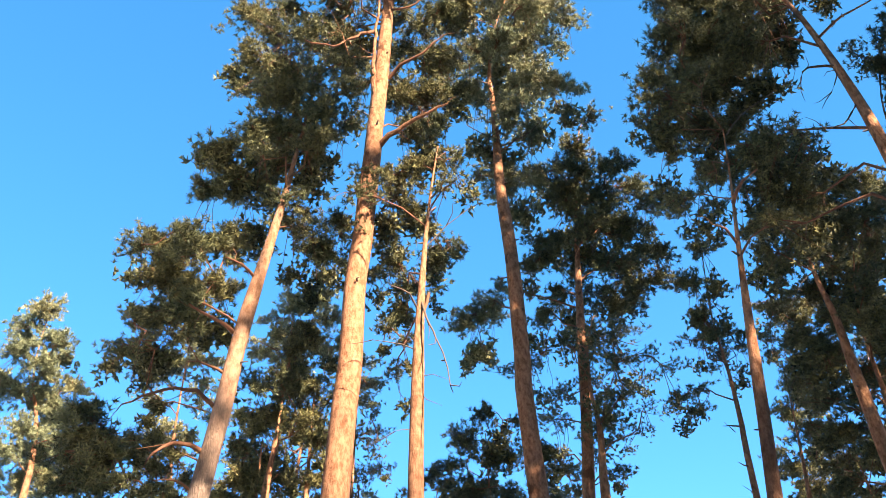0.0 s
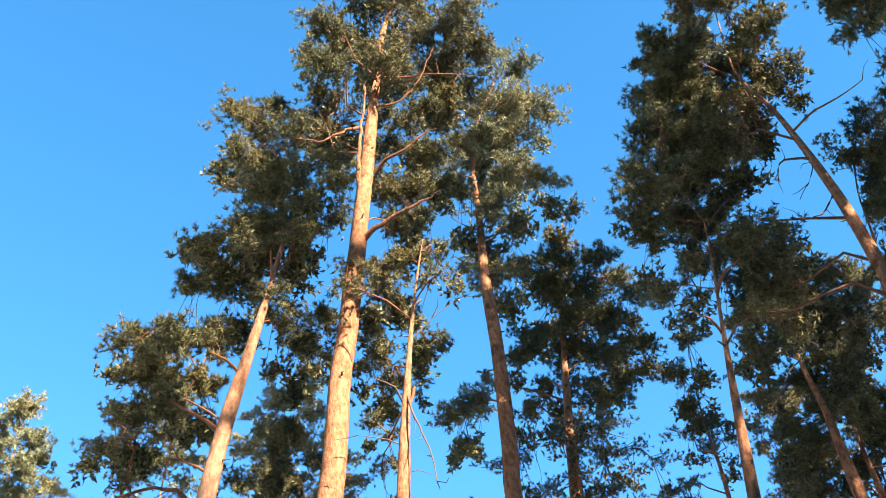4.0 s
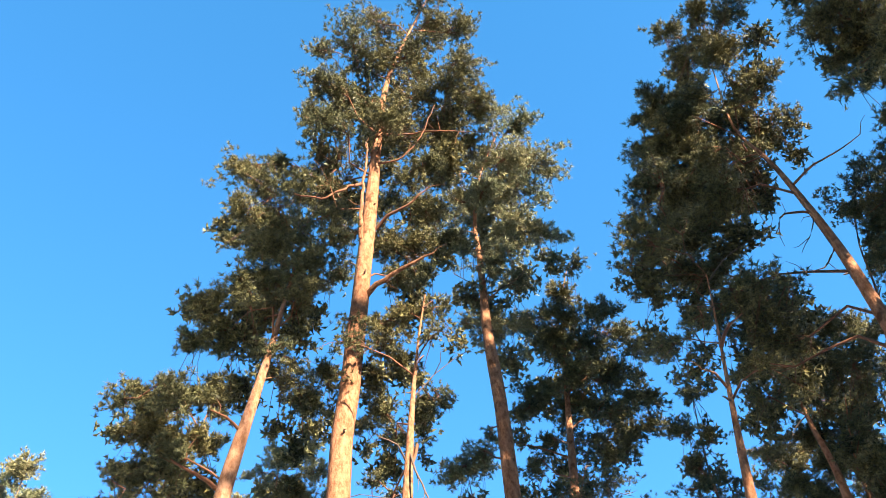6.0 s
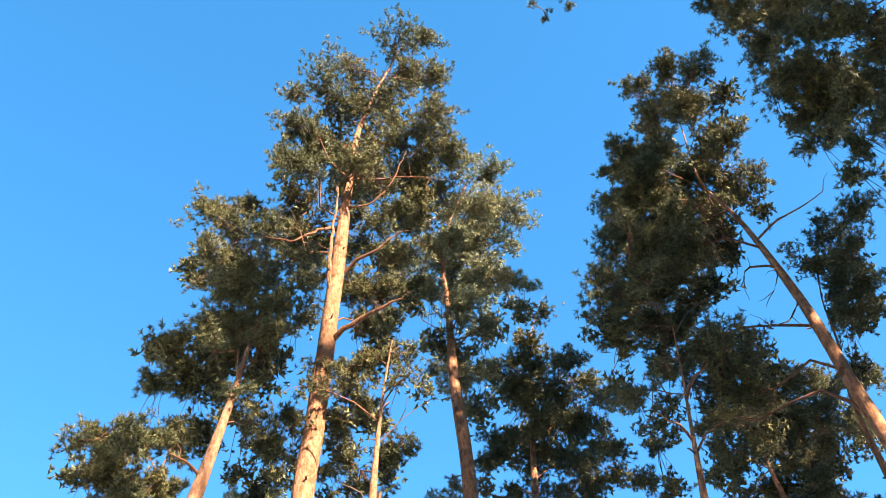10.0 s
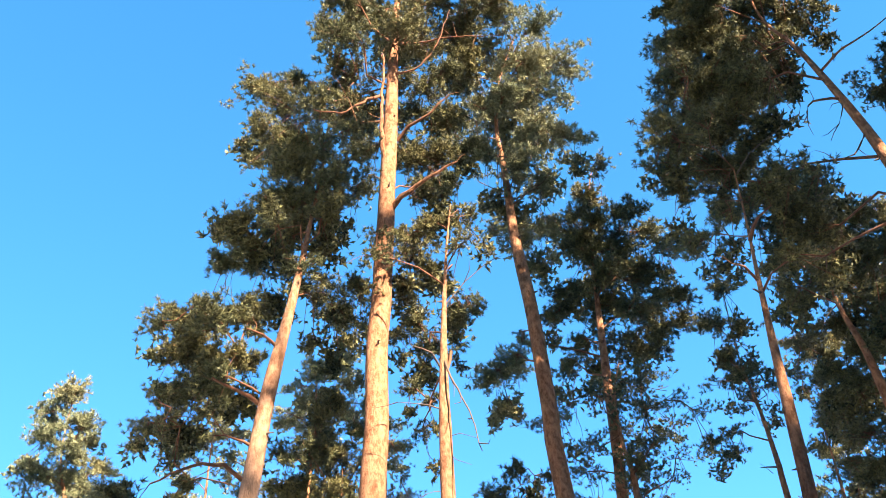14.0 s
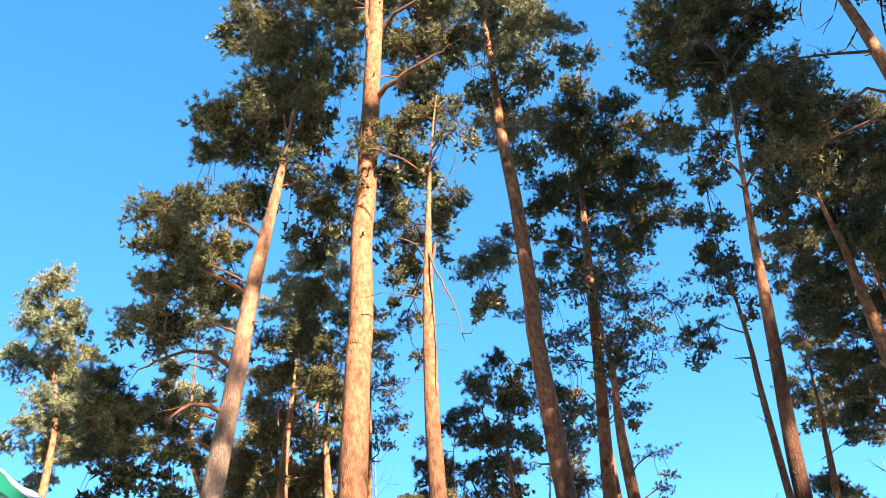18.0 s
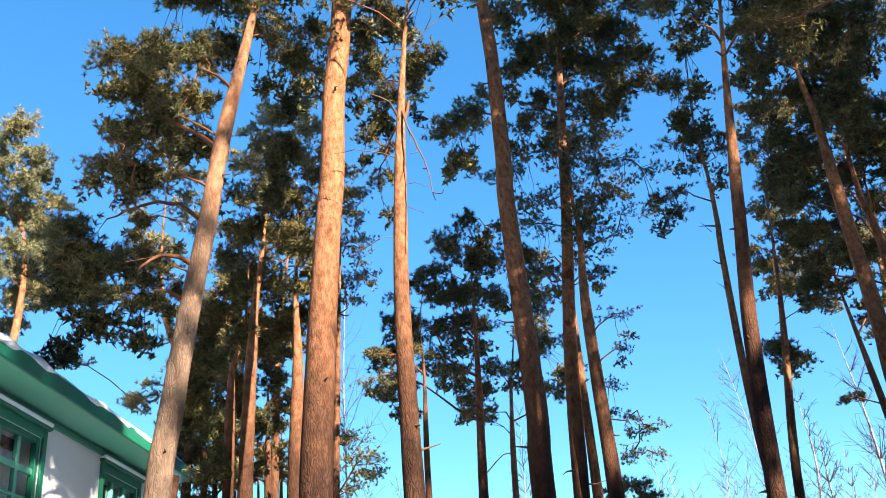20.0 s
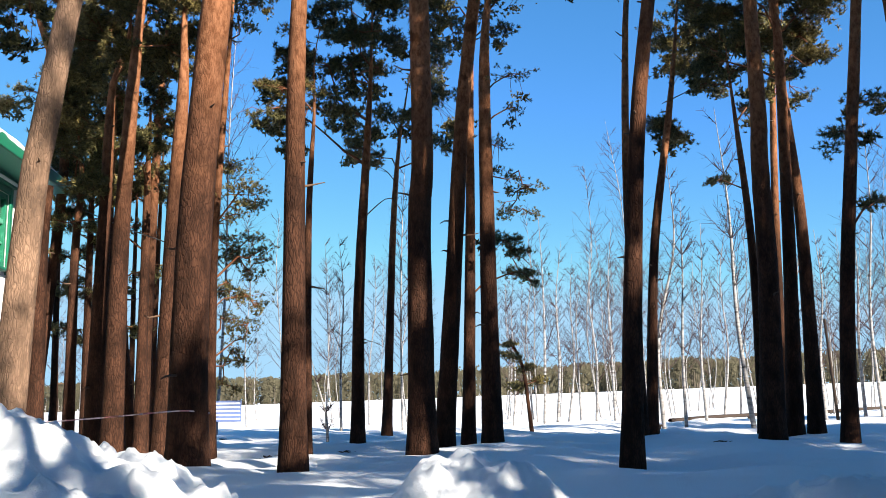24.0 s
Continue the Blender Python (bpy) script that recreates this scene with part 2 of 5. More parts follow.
def bough(centre, r, out, density=1.0, blades=9, tuft=0.080, broad=0.165):
    """Branchlets spread round a bough's end, each with tufts along its outer part; gives the needle mesh and the branchlet ends."""
    subs = int(max(4 if r < 0.15 else 7, min(30, 19 * (r / 0.42) ** 1.3)))
    out = unit(np.array([out[0], out[1], 0.0]) + 1e-6)
    side = np.array([-out[1], out[0], 0])
    far = (0.35 + 0.85 * RNG.random((subs, 1))) * r
    d = unit(RNG.normal(size=(subs, 3)) + np.array([0.25, 0, 0.1]))
    long, flat = (1.9, 0.55) if r < 0.36 else (1.3, 0.72)
    c = (d[:, :1] * out * long + d[:, 1:2] * side * 1.1 + d[:, 2:] * np.array([0, 0, flat])) * far
    c[:, 2] -= 0.25 * far[:, 0] * RNG.random(subs)
    per = RNG.integers(6, 13, subs) * density * np.clip(r / 0.42, 0.7, 1.25)
    pick = np.repeat(np.arange(subs), np.maximum(3, per.astype(int)))
    n = len(pick)
    along = 1.0 - 0.62 * RNG.random((n, 1)) ** 1.4
    at = c[pick] * along + RNG.normal(size=(n, 3)) * np.array([0.075, 0.075, 0.050]) * (0.6 + 0.9 * r)
    way = unit(unit(c[pick]) * 0.55 + np.array([0, 0, 0.75]) + RNG.normal(size=(n, 3)) * 0.35)
    v, f = needles(at + centre, way, blades, tuft, tuft * broad)
    return v, f, c + centre


# ---- ground ----
def smooth_step(a, b, v):
    s = min(1.0, max(0.0, (v - a) / (b - a)))
    return s * s * (3 - 2 * s)


def ground_z(x, y):
    near = 0.55 + 0.012 * x - 0.018 * (y - 14)
    far = -0.6 - 0.006 * (y - 100) + 0.0238 * max(-400, min(400, x))
    z = near + (far - near) * smooth_step(25, 140, y)
    return z * smooth_step(3.5, 7.5, y)


def relief(x, y):
    if abs(x) > 60 or y > 60 or y < 5:
        return 0.0
    d = 0.17 * noise.noise(Vector((x * 0.35, y * 0.5, 3.1))) + 0.10 * noise.noise(Vector((x * 0.9, y * 1.5, 7.7)))
    return d * smooth_step(5, 8, y)


def axis(near, step, far):
    out, v, s = [], 0.0, step
    while v < far:
        out.append(v)
        if v > near:
            s *= 1.22
        v += s
    return out + [far]


xs = axis(14, 0.28, 3000)
xs = np.array([-v for v in xs[:0:-1]] + xs)
ys = np.array([-v for v in axis(2, 0.6, 3000)[:0:-1]] + axis(30, 0.28, 3500))
gv = np.array([(x, y, ground_z(x, y) + relief(x, y)) for y in ys for x in xs])
i, j = np.meshgrid(np.arange(len(ys) - 1), np.arange(len(xs) - 1), indexing="ij")
w = len(xs)
gf = np.stack([i * w + j, i * w + j + 1, (i + 1) * w + j + 1, (i + 1) * w + j], -1).reshape(-1, 4)
tagged(mesh_object("ground", gv, gf, SNOW, smooth=True), "snow-covered ground reaching over an open white field", "snow ground", kind="structure")

# ---- pines: trunk line and boughs (x, y, z, radius) ----
PINES = []
PINES.append(("tall Scots pine with bright orange upper bark and a forked crown", 0.26,
    [(-3.37, 11.93, 0.55), (-3.31, 11.76, 3.8), (-3.11, 12.01, 7.71), (-2.99, 12.04, 8.93), (-2.93, 12.06, 10.39), (-2.82, 12.09, 11.34), (-2.64, 12.14, 13.4), (-2.52, 12.17, 14.81), (-2.39, 12.21, 16.32), (-2.17, 12.27, 19.07), (-1.8, 12.38, 21.96), (-0.56, 12.73, 26.44)], [],
    [(0.075, [(-2.53, 12.17, 13.68), (-2.25, 11.99, 13.81), (-1.73, 11.88, 13.98), (-1.1, 11.79, 14.18)]), (0.050, [(-2.55, 12.17, 17.19), (-2.77, 11.84, 16.76), (-3.26, 11.44, 16.03), (-3.73, 11.05, 15.82)]), (0.050, [(-2.29, 12.24, 15.67), (-1.99, 12.06, 15.84), (-1.55, 11.93, 15.93), (-1.04, 11.81, 16.25)]), (0.070, [(-2.52, 12.17, 14.65), (-2.53, 11.91, 15.7), (-2.41, 11.69, 16.84), (-2.29, 11.46, 17.66)]), (0.030, [(-2.17, 12.27, 19.07), (-1.48, 12.21, 18.81), (-0.81, 12.14, 18.66), (0.36, 12.21, 18.35)]), (0.030, [(-2.42, 12.2, 17.92), (-1.76, 12.13, 17.78), (-1.21, 12.03, 18.26), (-0.73, 11.9, 19.36)])]))
PINES[-1][3].extend([(-1.99, 12.79, 14.76, 0.36), (-1.58, 13.37, 15.46, 0.4), (-2.88, 12.43, 15.94, 0.33), (-2.29, 12.89, 15.95, 0.66), (-1.72, 13.2, 16.18, 0.49), (-5, 11.56, 16.33, 0.44), (-1.07, 13.57, 16.44, 0.59), (-4.67, 12.29, 16.54, 0.58), (-5.43, 12.85, 16.85, 0.34), (-3.8, 11.89, 17.03, 0.73), (-1.32, 13.4, 17.47, 0.47), (-1.59, 13.49, 17.54, 0.35), (-4.82, 12.38, 17.87, 0.6), (-2.13, 13.52, 18.01, 0.43), (-3.04, 11.12, 18.12, 0.72), (-1.64, 13.05, 18.18, 0.46), (-3.38, 12.98, 18.27, 0.39), (-1.97, 11.55, 18.47, 0.67), (-2.15, 12.93, 18.58, 0.37), (-4.47, 12.3, 18.65, 0.46)])
PINES[-1][3].extend([(-1.22, 13.18, 18.9, 0.56), (-3.49, 11.46, 19.06, 0.44), (-5.57, 12.65, 19.14, 0.69), (-3.43, 13, 19.31, 0.66), (-1.62, 12.76, 19.61, 0.76), (-3.06, 11.2, 19.84, 0.59), (-0.97, 13.47, 20.43, 0.67), (-2.46, 12.31, 20.66, 0.74), (-1.27, 12.63, 20.84, 0.82), (-0.36, 12.43, 20.95, 0.6), (-0.59, 13.68, 21.14, 0.63), (-0.06, 12.2, 21.6, 0.68), (0.25, 13.57, 21.85, 0.58), (-1.37, 12.14, 22.16, 0.72), (-2.44, 12.16, 22.2, 0.63), (-2.58, 11.37, 22.22, 0.83), (-3.56, 12.1, 23.16, 0.39), (0.15, 12.65, 24.15, 0.59), (-2.13, 12.2, 24.52, 0.86), (-0.55, 12.96, 24.91, 0.6)])
PINES[-1][3].extend([(-0.77, 12.14, 25.54, 0.76), (-0.03, 12.79, 26.57, 0.54)])
PINES.append(("tall Scots pine with an orange trunk and rounded olive crown", 0.23,
    [(-0.37, 14.68, 0.53), (-0.39, 14.67, 4.26), (-0.33, 14.68, 5.25), (-0.35, 14.68, 7.29), (-0.38, 14.68, 9.55), (-0.34, 14.68, 10.06), (-0.3, 14.68, 12.59), (-0.35, 14.68, 14.46), (-0.28, 14.68, 16.74), (-0.27, 14.68, 18.08), (0.02, 14.69, 19.83), (0.74, 14.7, 21.71)], [],
    [(0.020, [(-0.31, 14.68, 17.03), (-0.67, 14.62, 17.54), (-1.2, 14.55, 17.59)]), (0.020, [(-0.24, 14.68, 15.63), (0.36, 14.64, 15.83), (0.87, 14.61, 16.32)]), (0.020, [(-0.28, 14.68, 15.91), (-0.65, 14.62, 16.11), (-0.94, 14.56, 16.39)])]))
PINES[-1][3].extend([(-1.35, 15.43, 11.58, 0.4), (-0.97, 15.58, 12.04, 0.53), (-0.57, 15.73, 12.67, 0.29), (-0.25, 15.39, 15.36, 0.57), (0.22, 15.89, 15.72, 0.34), (-0.82, 15.96, 15.98, 0.34), (0.08, 14.16, 16.07, 0.55), (0.51, 14.91, 16.15, 0.35), (-0.57, 13.68, 16.36, 0.47), (1.18, 14.07, 16.7, 0.47), (0.45, 13.89, 16.85, 0.62), (1.6, 14.48, 16.86, 0.24), (-1.06, 14.27, 18.22, 0.45), (0.03, 14.24, 18.7, 0.58), (-0.57, 14.85, 19.22, 0.62), (0.71, 13.71, 19.25, 0.64), (0.96, 14.88, 19.49, 0.8), (1.86, 14.99, 20.02, 0.34), (1.4, 14.58, 20.1, 0.72), (-0.78, 14.79, 20.5, 0.6)])
PINES[-1][3].extend([(1.19, 14.15, 21.1, 0.52), (-0.09, 15.03, 21.68, 0.64), (0.49, 14.35, 21.97, 0.77)])
PINES.append(("leaning Scots pine with a broad dark crown and sunlit pale lower bark", 0.20,
    [(-5.05, 10.44, 0.55), (-5.03, 10.45, 1.43), (-4.93, 10.5, 3.89), (-4.86, 10.53, 4.58), (-4.7, 10.61, 6.04), (-4.49, 10.71, 7.65), (-4.34, 10.79, 8.99), (-4.09, 10.91, 10.54), (-3.93, 10.98, 11.54), (-3.8, 11.04, 12.48), (-3.59, 11.14, 14.03), (-3.45, 11.21, 14.88)], [],
    [(0.035, [(-4.23, 10.84, 9.93), (-4.33, 10.51, 9.96), (-4.47, 10.17, 9.89)]), (0.045, [(-4.44, 10.74, 8.88), (-4.66, 10.36, 8.95), (-4.86, 9.98, 8.97)]), (0.040, [(-4.59, 10.66, 7.64), (-4.72, 10.33, 7.73), (-5.01, 9.91, 7.56), (-5.33, 9.48, 7.17)]), (0.045, [(-4.68, 10.62, 6.95), (-4.84, 10.27, 6.95), (-4.94, 9.94, 6.76), (-4.96, 9.66, 6.44)]), (0.025, [(-4.77, 10.58, 6.4), (-4.84, 10.27, 6.42), (-4.98, 9.92, 6.29)]), (0.030, [(-4.53, 10.69, 8.19), (-4.62, 10.37, 8.16), (-4.79, 10.01, 8.03)])]))
PINES[-1][3].extend([(-5.62, 10.48, 6.61, 0.26), (-5.48, 10.95, 6.66, 0.32), (-6.72, 11.06, 6.9, 0.28), (-5.17, 11.33, 6.9, 0.19), (-5.46, 11.01, 6.97, 0.27), (-5.88, 10.47, 7, 0.4), (-6.33, 10.89, 7.03, 0.4), (-6.53, 10.31, 7.05, 0.27), (-5.16, 10.83, 7.11, 0.28), (-6.22, 10.68, 7.43, 0.35), (-5.85, 11.13, 7.51, 0.33), (-6.77, 11.07, 7.51, 0.3), (-6.32, 10.48, 7.61, 0.4), (-4.77, 11.13, 7.72, 0.18), (-5.7, 11.35, 8.19, 0.2), (-6.01, 10.31, 8.52, 0.21), (-6.54, 11.11, 8.79, 0.12), (-5.88, 10.68, 8.94, 0.27), (-6.02, 10.65, 9.32, 0.26), (-5.26, 10.89, 9.67, 0.43)])
PINES[-1][3].extend([(-5.89, 11.28, 9.76, 0.44), (-5.46, 11.32, 10.33, 0.36), (-5.05, 11.44, 10.35, 0.37), (-5.92, 10.23, 10.44, 0.26), (-6.13, 10.93, 10.46, 0.22), (-5.96, 11.35, 10.73, 0.43), (-5.27, 10.59, 10.74, 0.45), (-5.93, 10.96, 11, 0.46), (-5.04, 11.41, 11.21, 0.47), (-3.85, 11.41, 11.35, 0.32), (-3.69, 12.25, 11.49, 0.41), (-3.88, 10.96, 11.63, 0.27), (-3.86, 12.01, 12.12, 0.27), (-4.14, 10.3, 12.42, 0.38), (-5.43, 11.29, 12.47, 0.37), (-3.29, 10.75, 12.54, 0.41), (-4.92, 11.49, 12.75, 0.5), (-5.06, 10.98, 12.99, 0.41), (-4.39, 11.73, 13, 0.32), (-2.87, 11.02, 13.23, 0.3)])
PINES[-1][3].extend([(-4.03, 11.01, 13.31, 0.54), (-3.33, 10.69, 13.33, 0.41), (-2.83, 10.48, 13.47, 0.34), (-3.92, 10.79, 13.88, 0.48), (-3.33, 10.49, 14.05, 0.33), (-2.86, 10.46, 14.22, 0.3)])
PINES.append(("Scots pine with dark lower bark and dead hanging branches", 0.17,
    [(-1.9, 11.42, 0.57), (-1.92, 11.42, 2.94), (-1.92, 11.42, 5.98), (-1.86, 11.43, 7.49), (-1.81, 11.44, 8.31), (-1.76, 11.45, 9.11), (-1.61, 11.47, 10.65), (-1.45, 11.5, 11.89), (-1.29, 11.52, 12.84)], [],
    [(0.030, [(-1.72, 11.45, 9.53), (-1.58, 11.22, 8.89), (-1.37, 11.01, 8.24), (-1.24, 10.77, 7.45)]), (0.012, [(-1.83, 11.43, 8.14), (-1.6, 11.42, 8.16), (-1.36, 11.41, 8.02)]), (0.012, [(-1.84, 11.43, 7.94), (-1.7, 11.41, 7.74), (-1.49, 11.39, 7.61)]), (0.015, [(-1.76, 11.42, 7.27), (-2.06, 11.35, 7.29), (-2.15, 11.28, 7.24)]), (0.030, [(-1.79, 11.44, 9.37), (-1.85, 11.18, 9.47), (-2.1, 10.88, 9.47)]), (0.020, [(-1.82, 11.44, 8.61), (-2.04, 11.35, 8.69), (-2.45, 11.23, 8.76)]), (0.020, [(-1.62, 11.47, 10.54), (-1.24, 11.48, 10.96), (-0.82, 11.5, 11.29)])]))
PINES[-1][3].extend([(-2.55, 13.55, 9.57, 0.25), (-2.21, 12.98, 9.81, 0.17), (-2.59, 12.79, 9.98, 0.22), (-2.15, 12.86, 10.91, 0.38), (-1.76, 13.62, 11.38, 0.21), (-2.35, 12.88, 11.47, 0.4), (-1.16, 11.16, 11.54, 0.28), (-2.58, 11.04, 11.59, 0.28), (-1.58, 13.3, 11.76, 0.4), (-2.94, 13.56, 11.78, 0.32), (-2.58, 11.04, 12.1, 0.23), (-1.69, 12.89, 12.16, 0.3), (-2.48, 12.99, 12.36, 0.33), (-2.1, 11.62, 12.39, 0.41), (-3.09, 13.24, 12.41, 0.36), (-1.66, 11.62, 12.58, 0.35), (-1.41, 13.95, 12.59, 0.25), (-2.1, 12.86, 12.63, 0.41), (-1.07, 11.73, 12.7, 0.33), (-3.59, 13.4, 13.07, 0.44)])
PINES.append(("Scots pine with a tall narrow dark crown beside its neighbours", 0.19,
    [(-0.02, 17.2, 0.49), (0.19, 17.2, 3.61), (0.42, 17.2, 7), (0.78, 17.2, 10.11), (0.98, 17.2, 12.2), (1.3, 17.2, 15.07), (1.73, 17.2, 17.84), (2.06, 17.2, 18.72)], [],
    [(0.030, [(0.96, 17.2, 12.73), (0.35, 16.95, 12.92), (-0.19, 16.7, 13)]), (0.020, [(1.27, 17.2, 14.72), (1.82, 17.15, 14.93), (2.35, 17.1, 14.88)]), (0.020, [(0.94, 17.2, 11.76), (1.44, 17.15, 11.8), (2.12, 17.1, 11.49)])]))
PINES[-1][3].extend([(0.18, 17.6, 12.88, 0.37), (2.39, 18.19, 13.56, 0.41), (0.66, 18.04, 13.74, 0.45), (1.63, 18.5, 13.9, 0.76), (2.05, 17.25, 13.91, 0.64), (3.18, 18.24, 14, 0.42), (2.91, 17.42, 14.26, 0.51), (1.21, 17.74, 14.45, 0.77), (1.5, 16.56, 14.48, 0.57), (0.09, 18.01, 14.66, 0.38), (0.72, 17.27, 14.87, 0.52), (2.37, 17.41, 15, 0.6), (1.94, 16.96, 15.65, 0.69), (3.05, 17.51, 15.68, 0.37), (1.16, 16.98, 15.81, 0.68), (2.29, 16.3, 16.06, 0.5), (2.77, 17.49, 16.28, 0.52), (1.53, 16.66, 16.3, 0.61), (0.85, 17.13, 16.91, 0.7), (1.52, 16.79, 17.25, 0.43)])
PINES[-1][3].extend([(1.98, 16.47, 17.78, 0.33)])
PINES.append(("slim Scots pine with drooping shaded lower boughs", 0.19,
    [(0.86, 16.62, 0.51), (0.84, 16.62, 4.6), (0.85, 16.62, 7.95), (0.97, 16.61, 9.41), (0.92, 16.61, 10.33), (1.04, 16.61, 11.53), (1.25, 16.6, 12.06)], [],
    []))
PINES[-1][3].extend([(1.74, 17.21, 4.95, 0.15), (1.31, 17.36, 5.07, 0.25), (1.66, 16.84, 5.41, 0.22), (1.37, 17.23, 5.73, 0.26), (1.12, 17.16, 6.4, 0.24), (1.45, 16.86, 7, 0.23), (1.35, 16.34, 7.5, 0.29), (1.69, 16.43, 9.25, 0.21), (0.98, 16.61, 9.65, 0.55), (1.88, 16.4, 9.67, 0.28), (0.09, 16.74, 9.83, 0.4), (1.47, 16.2, 9.87, 0.4), (2.43, 15.83, 10.17, 0.34), (2.02, 15.79, 10.49, 0.29), (0.41, 16.85, 10.52, 0.35), (1.5, 16.07, 10.57, 0.51), (-0.57, 16.14, 10.74, 0.32), (0.95, 16.7, 10.9, 0.36), (-0.2, 16.18, 10.91, 0.38), (0.54, 15.94, 11.13, 0.38)])
PINES[-1][3].extend([(1.5, 16, 11.23, 0.52)])
PINES.append(("slim straight Scots pine in shade with dark bark", 0.14,
    [(0.47, 18.49, 0.47), (0.58, 18.49, 4.95), (0.63, 18.49, 8.04), (0.81, 18.49, 11.2), (0.99, 18.48, 12.37)], [],
    []))
PINES[-1][3].extend([(1.88, 19.06, 3.81, 0.13), (1.62, 18.82, 4.02, 0.28), (1.48, 19.17, 4.5, 0.28), (1.32, 19.37, 4.85, 0.35), (0.18, 17.91, 9.25, 0.34), (1.4, 18.7, 9.44, 0.31), (-0.24, 18.32, 9.87, 0.44)])
PINES.append(("Scots pine with orange trunk and open spreading crown", 0.14,
    [(2.28, 11.19, 0.63), (2.38, 11.17, 2.86), (2.54, 11.14, 5.05), (2.77, 11.09, 6.84), (2.98, 11.05, 8.5), (3.13, 11.02, 9.57), (3.29, 10.98, 10.64), (3.43, 10.96, 11.7)], [],
    [(0.030, [(3.1, 11.02, 9.47), (2.95, 10.8, 9.59), (2.73, 10.59, 9.54)]), (0.040, [(3.22, 11, 10.2), (3.38, 10.71, 10.38), (3.54, 10.42, 10.32)]), (0.025, [(3.11, 11.02, 9.26), (3.24, 10.74, 9.34), (3.43, 10.45, 9.28)]), (0.015, [(3.44, 10.95, 11.56), (3.73, 10.84, 11.85), (4.06, 10.72, 11.98), (4.44, 10.6, 12.13)])]))
PINES[-1][3].extend([(2.73, 11.51, 10.85, 0.34), (2.49, 12.16, 11.29, 0.25), (3.3, 12.48, 11.31, 0.27), (3.15, 11.67, 11.41, 0.28), (4.61, 12, 11.53, 0.36), (4.32, 11.15, 11.57, 0.34), (4.83, 11.33, 11.62, 0.26), (4.24, 12.31, 11.76, 0.39), (3.97, 11.58, 11.77, 0.44), (3.82, 12.24, 12.02, 0.48), (2.26, 10.81, 12.05, 0.22), (2.53, 10.53, 12.39, 0.44), (2.74, 11.7, 12.43, 0.42), (3.56, 12.33, 13.15, 0.36), (3.24, 11.18, 13.24, 0.37), (3.08, 10.16, 13.48, 0.31)])
PINES.append(("leaning Scots pine with a heavy dark crown", 0.17,
    [(6.17, 10.87, 0.68), (6.06, 10.93, 3.75), (5.87, 11.04, 7.12), (5.78, 11.1, 9.72), (5.72, 11.13, 12.08), (5.5, 11.25, 14.46), (5.24, 11.4, 15.97), (5.4, 11.31, 18)], [],
    [(0.030, [(5.66, 11.16, 12.93), (5.19, 11.14, 13.01), (4.84, 11.05, 12.47)]), (0.025, [(5.72, 11.13, 12.08), (5.32, 11.07, 11.56), (4.97, 10.98, 11.41)]), (0.025, [(5.53, 11.24, 14.09), (5.24, 11.11, 14.69), (4.65, 11.16, 14.54)]), (0.030, [(5.55, 11.22, 13.73), (5.9, 10.74, 13.71), (6.14, 10.31, 13.44), (6.41, 9.87, 13.29)]), (0.020, [(5.62, 11.18, 13.35), (5.58, 11.15, 12.71), (5.2, 11.31, 12.17)])]))
PINES[-1][3].extend([(4.07, 12.1, 10.63, 0.33), (4.76, 12.4, 11.2, 0.44), (4.55, 13.03, 12.1, 0.39), (4.4, 11.89, 12.18, 0.43), (5.1, 12.8, 12.58, 0.38), (3.19, 12.51, 12.73, 0.25), (2.9, 11.66, 13.13, 0.36), (3.48, 12.24, 13.2, 0.34), (4.12, 12.67, 13.37, 0.39), (2.91, 11.6, 13.95, 0.32), (4.18, 12.15, 13.98, 0.41), (3.35, 12.5, 14.01, 0.36), (3.93, 12.37, 14.09, 0.4), (4.44, 11.4, 14.23, 0.5), (3.71, 12.62, 14.76, 0.51), (4.66, 12.72, 15, 0.33), (4.02, 12.09, 15.25, 0.5), (4.57, 11.45, 15.3, 0.41), (3.34, 12.47, 15.36, 0.26), (4.86, 12.18, 15.4, 0.33)])
PINES[-1][3].extend([(3.43, 12.17, 15.58, 0.52), (5.44, 11.99, 15.79, 0.43), (4.19, 13.05, 15.84, 0.4), (4.55, 12.71, 15.88, 0.64), (4.16, 11.81, 16.14, 0.53), (4, 11.59, 16.18, 0.51), (3.42, 11.82, 16.2, 0.11), (4.9, 12.11, 16.27, 0.51), (4.31, 11.15, 16.31, 0.49), (5.74, 10.62, 16.35, 0.45), (5.73, 11.76, 16.4, 0.35), (5.47, 11.48, 16.69, 0.43), (5.15, 11.86, 16.8, 0.43), (6.37, 11.89, 16.83, 0.31), (4.33, 13.1, 16.85, 0.51), (4.18, 11.67, 16.87, 0.35), (3.75, 12.42, 17.04, 0.48), (3.89, 11.61, 17.07, 0.39), (3.67, 11.74, 17.31, 0.22), (4.05, 11.4, 17.36, 0.46)])
PINES[-1][3].extend([(5.39, 10.58, 17.48, 0.55), (4.97, 11.66, 17.52, 0.51), (6.11, 10.8, 19.32, 0.48), (5.22, 11.67, 19.37, 0.56), (5.6, 10.94, 19.86, 0.47), (4.9, 11.65, 20.23, 0.39)])
PINES.append(("Scots pine with a dense dark overhanging crown", 0.20,
    [(7.66, 6.43, 0.64), (7.6, 6.49, 4.23), (7.55, 6.56, 9.36), (7.44, 6.7, 13.47), (7.32, 6.83, 16.97), (7.5, 6.6, 22.0)], [],
    []))
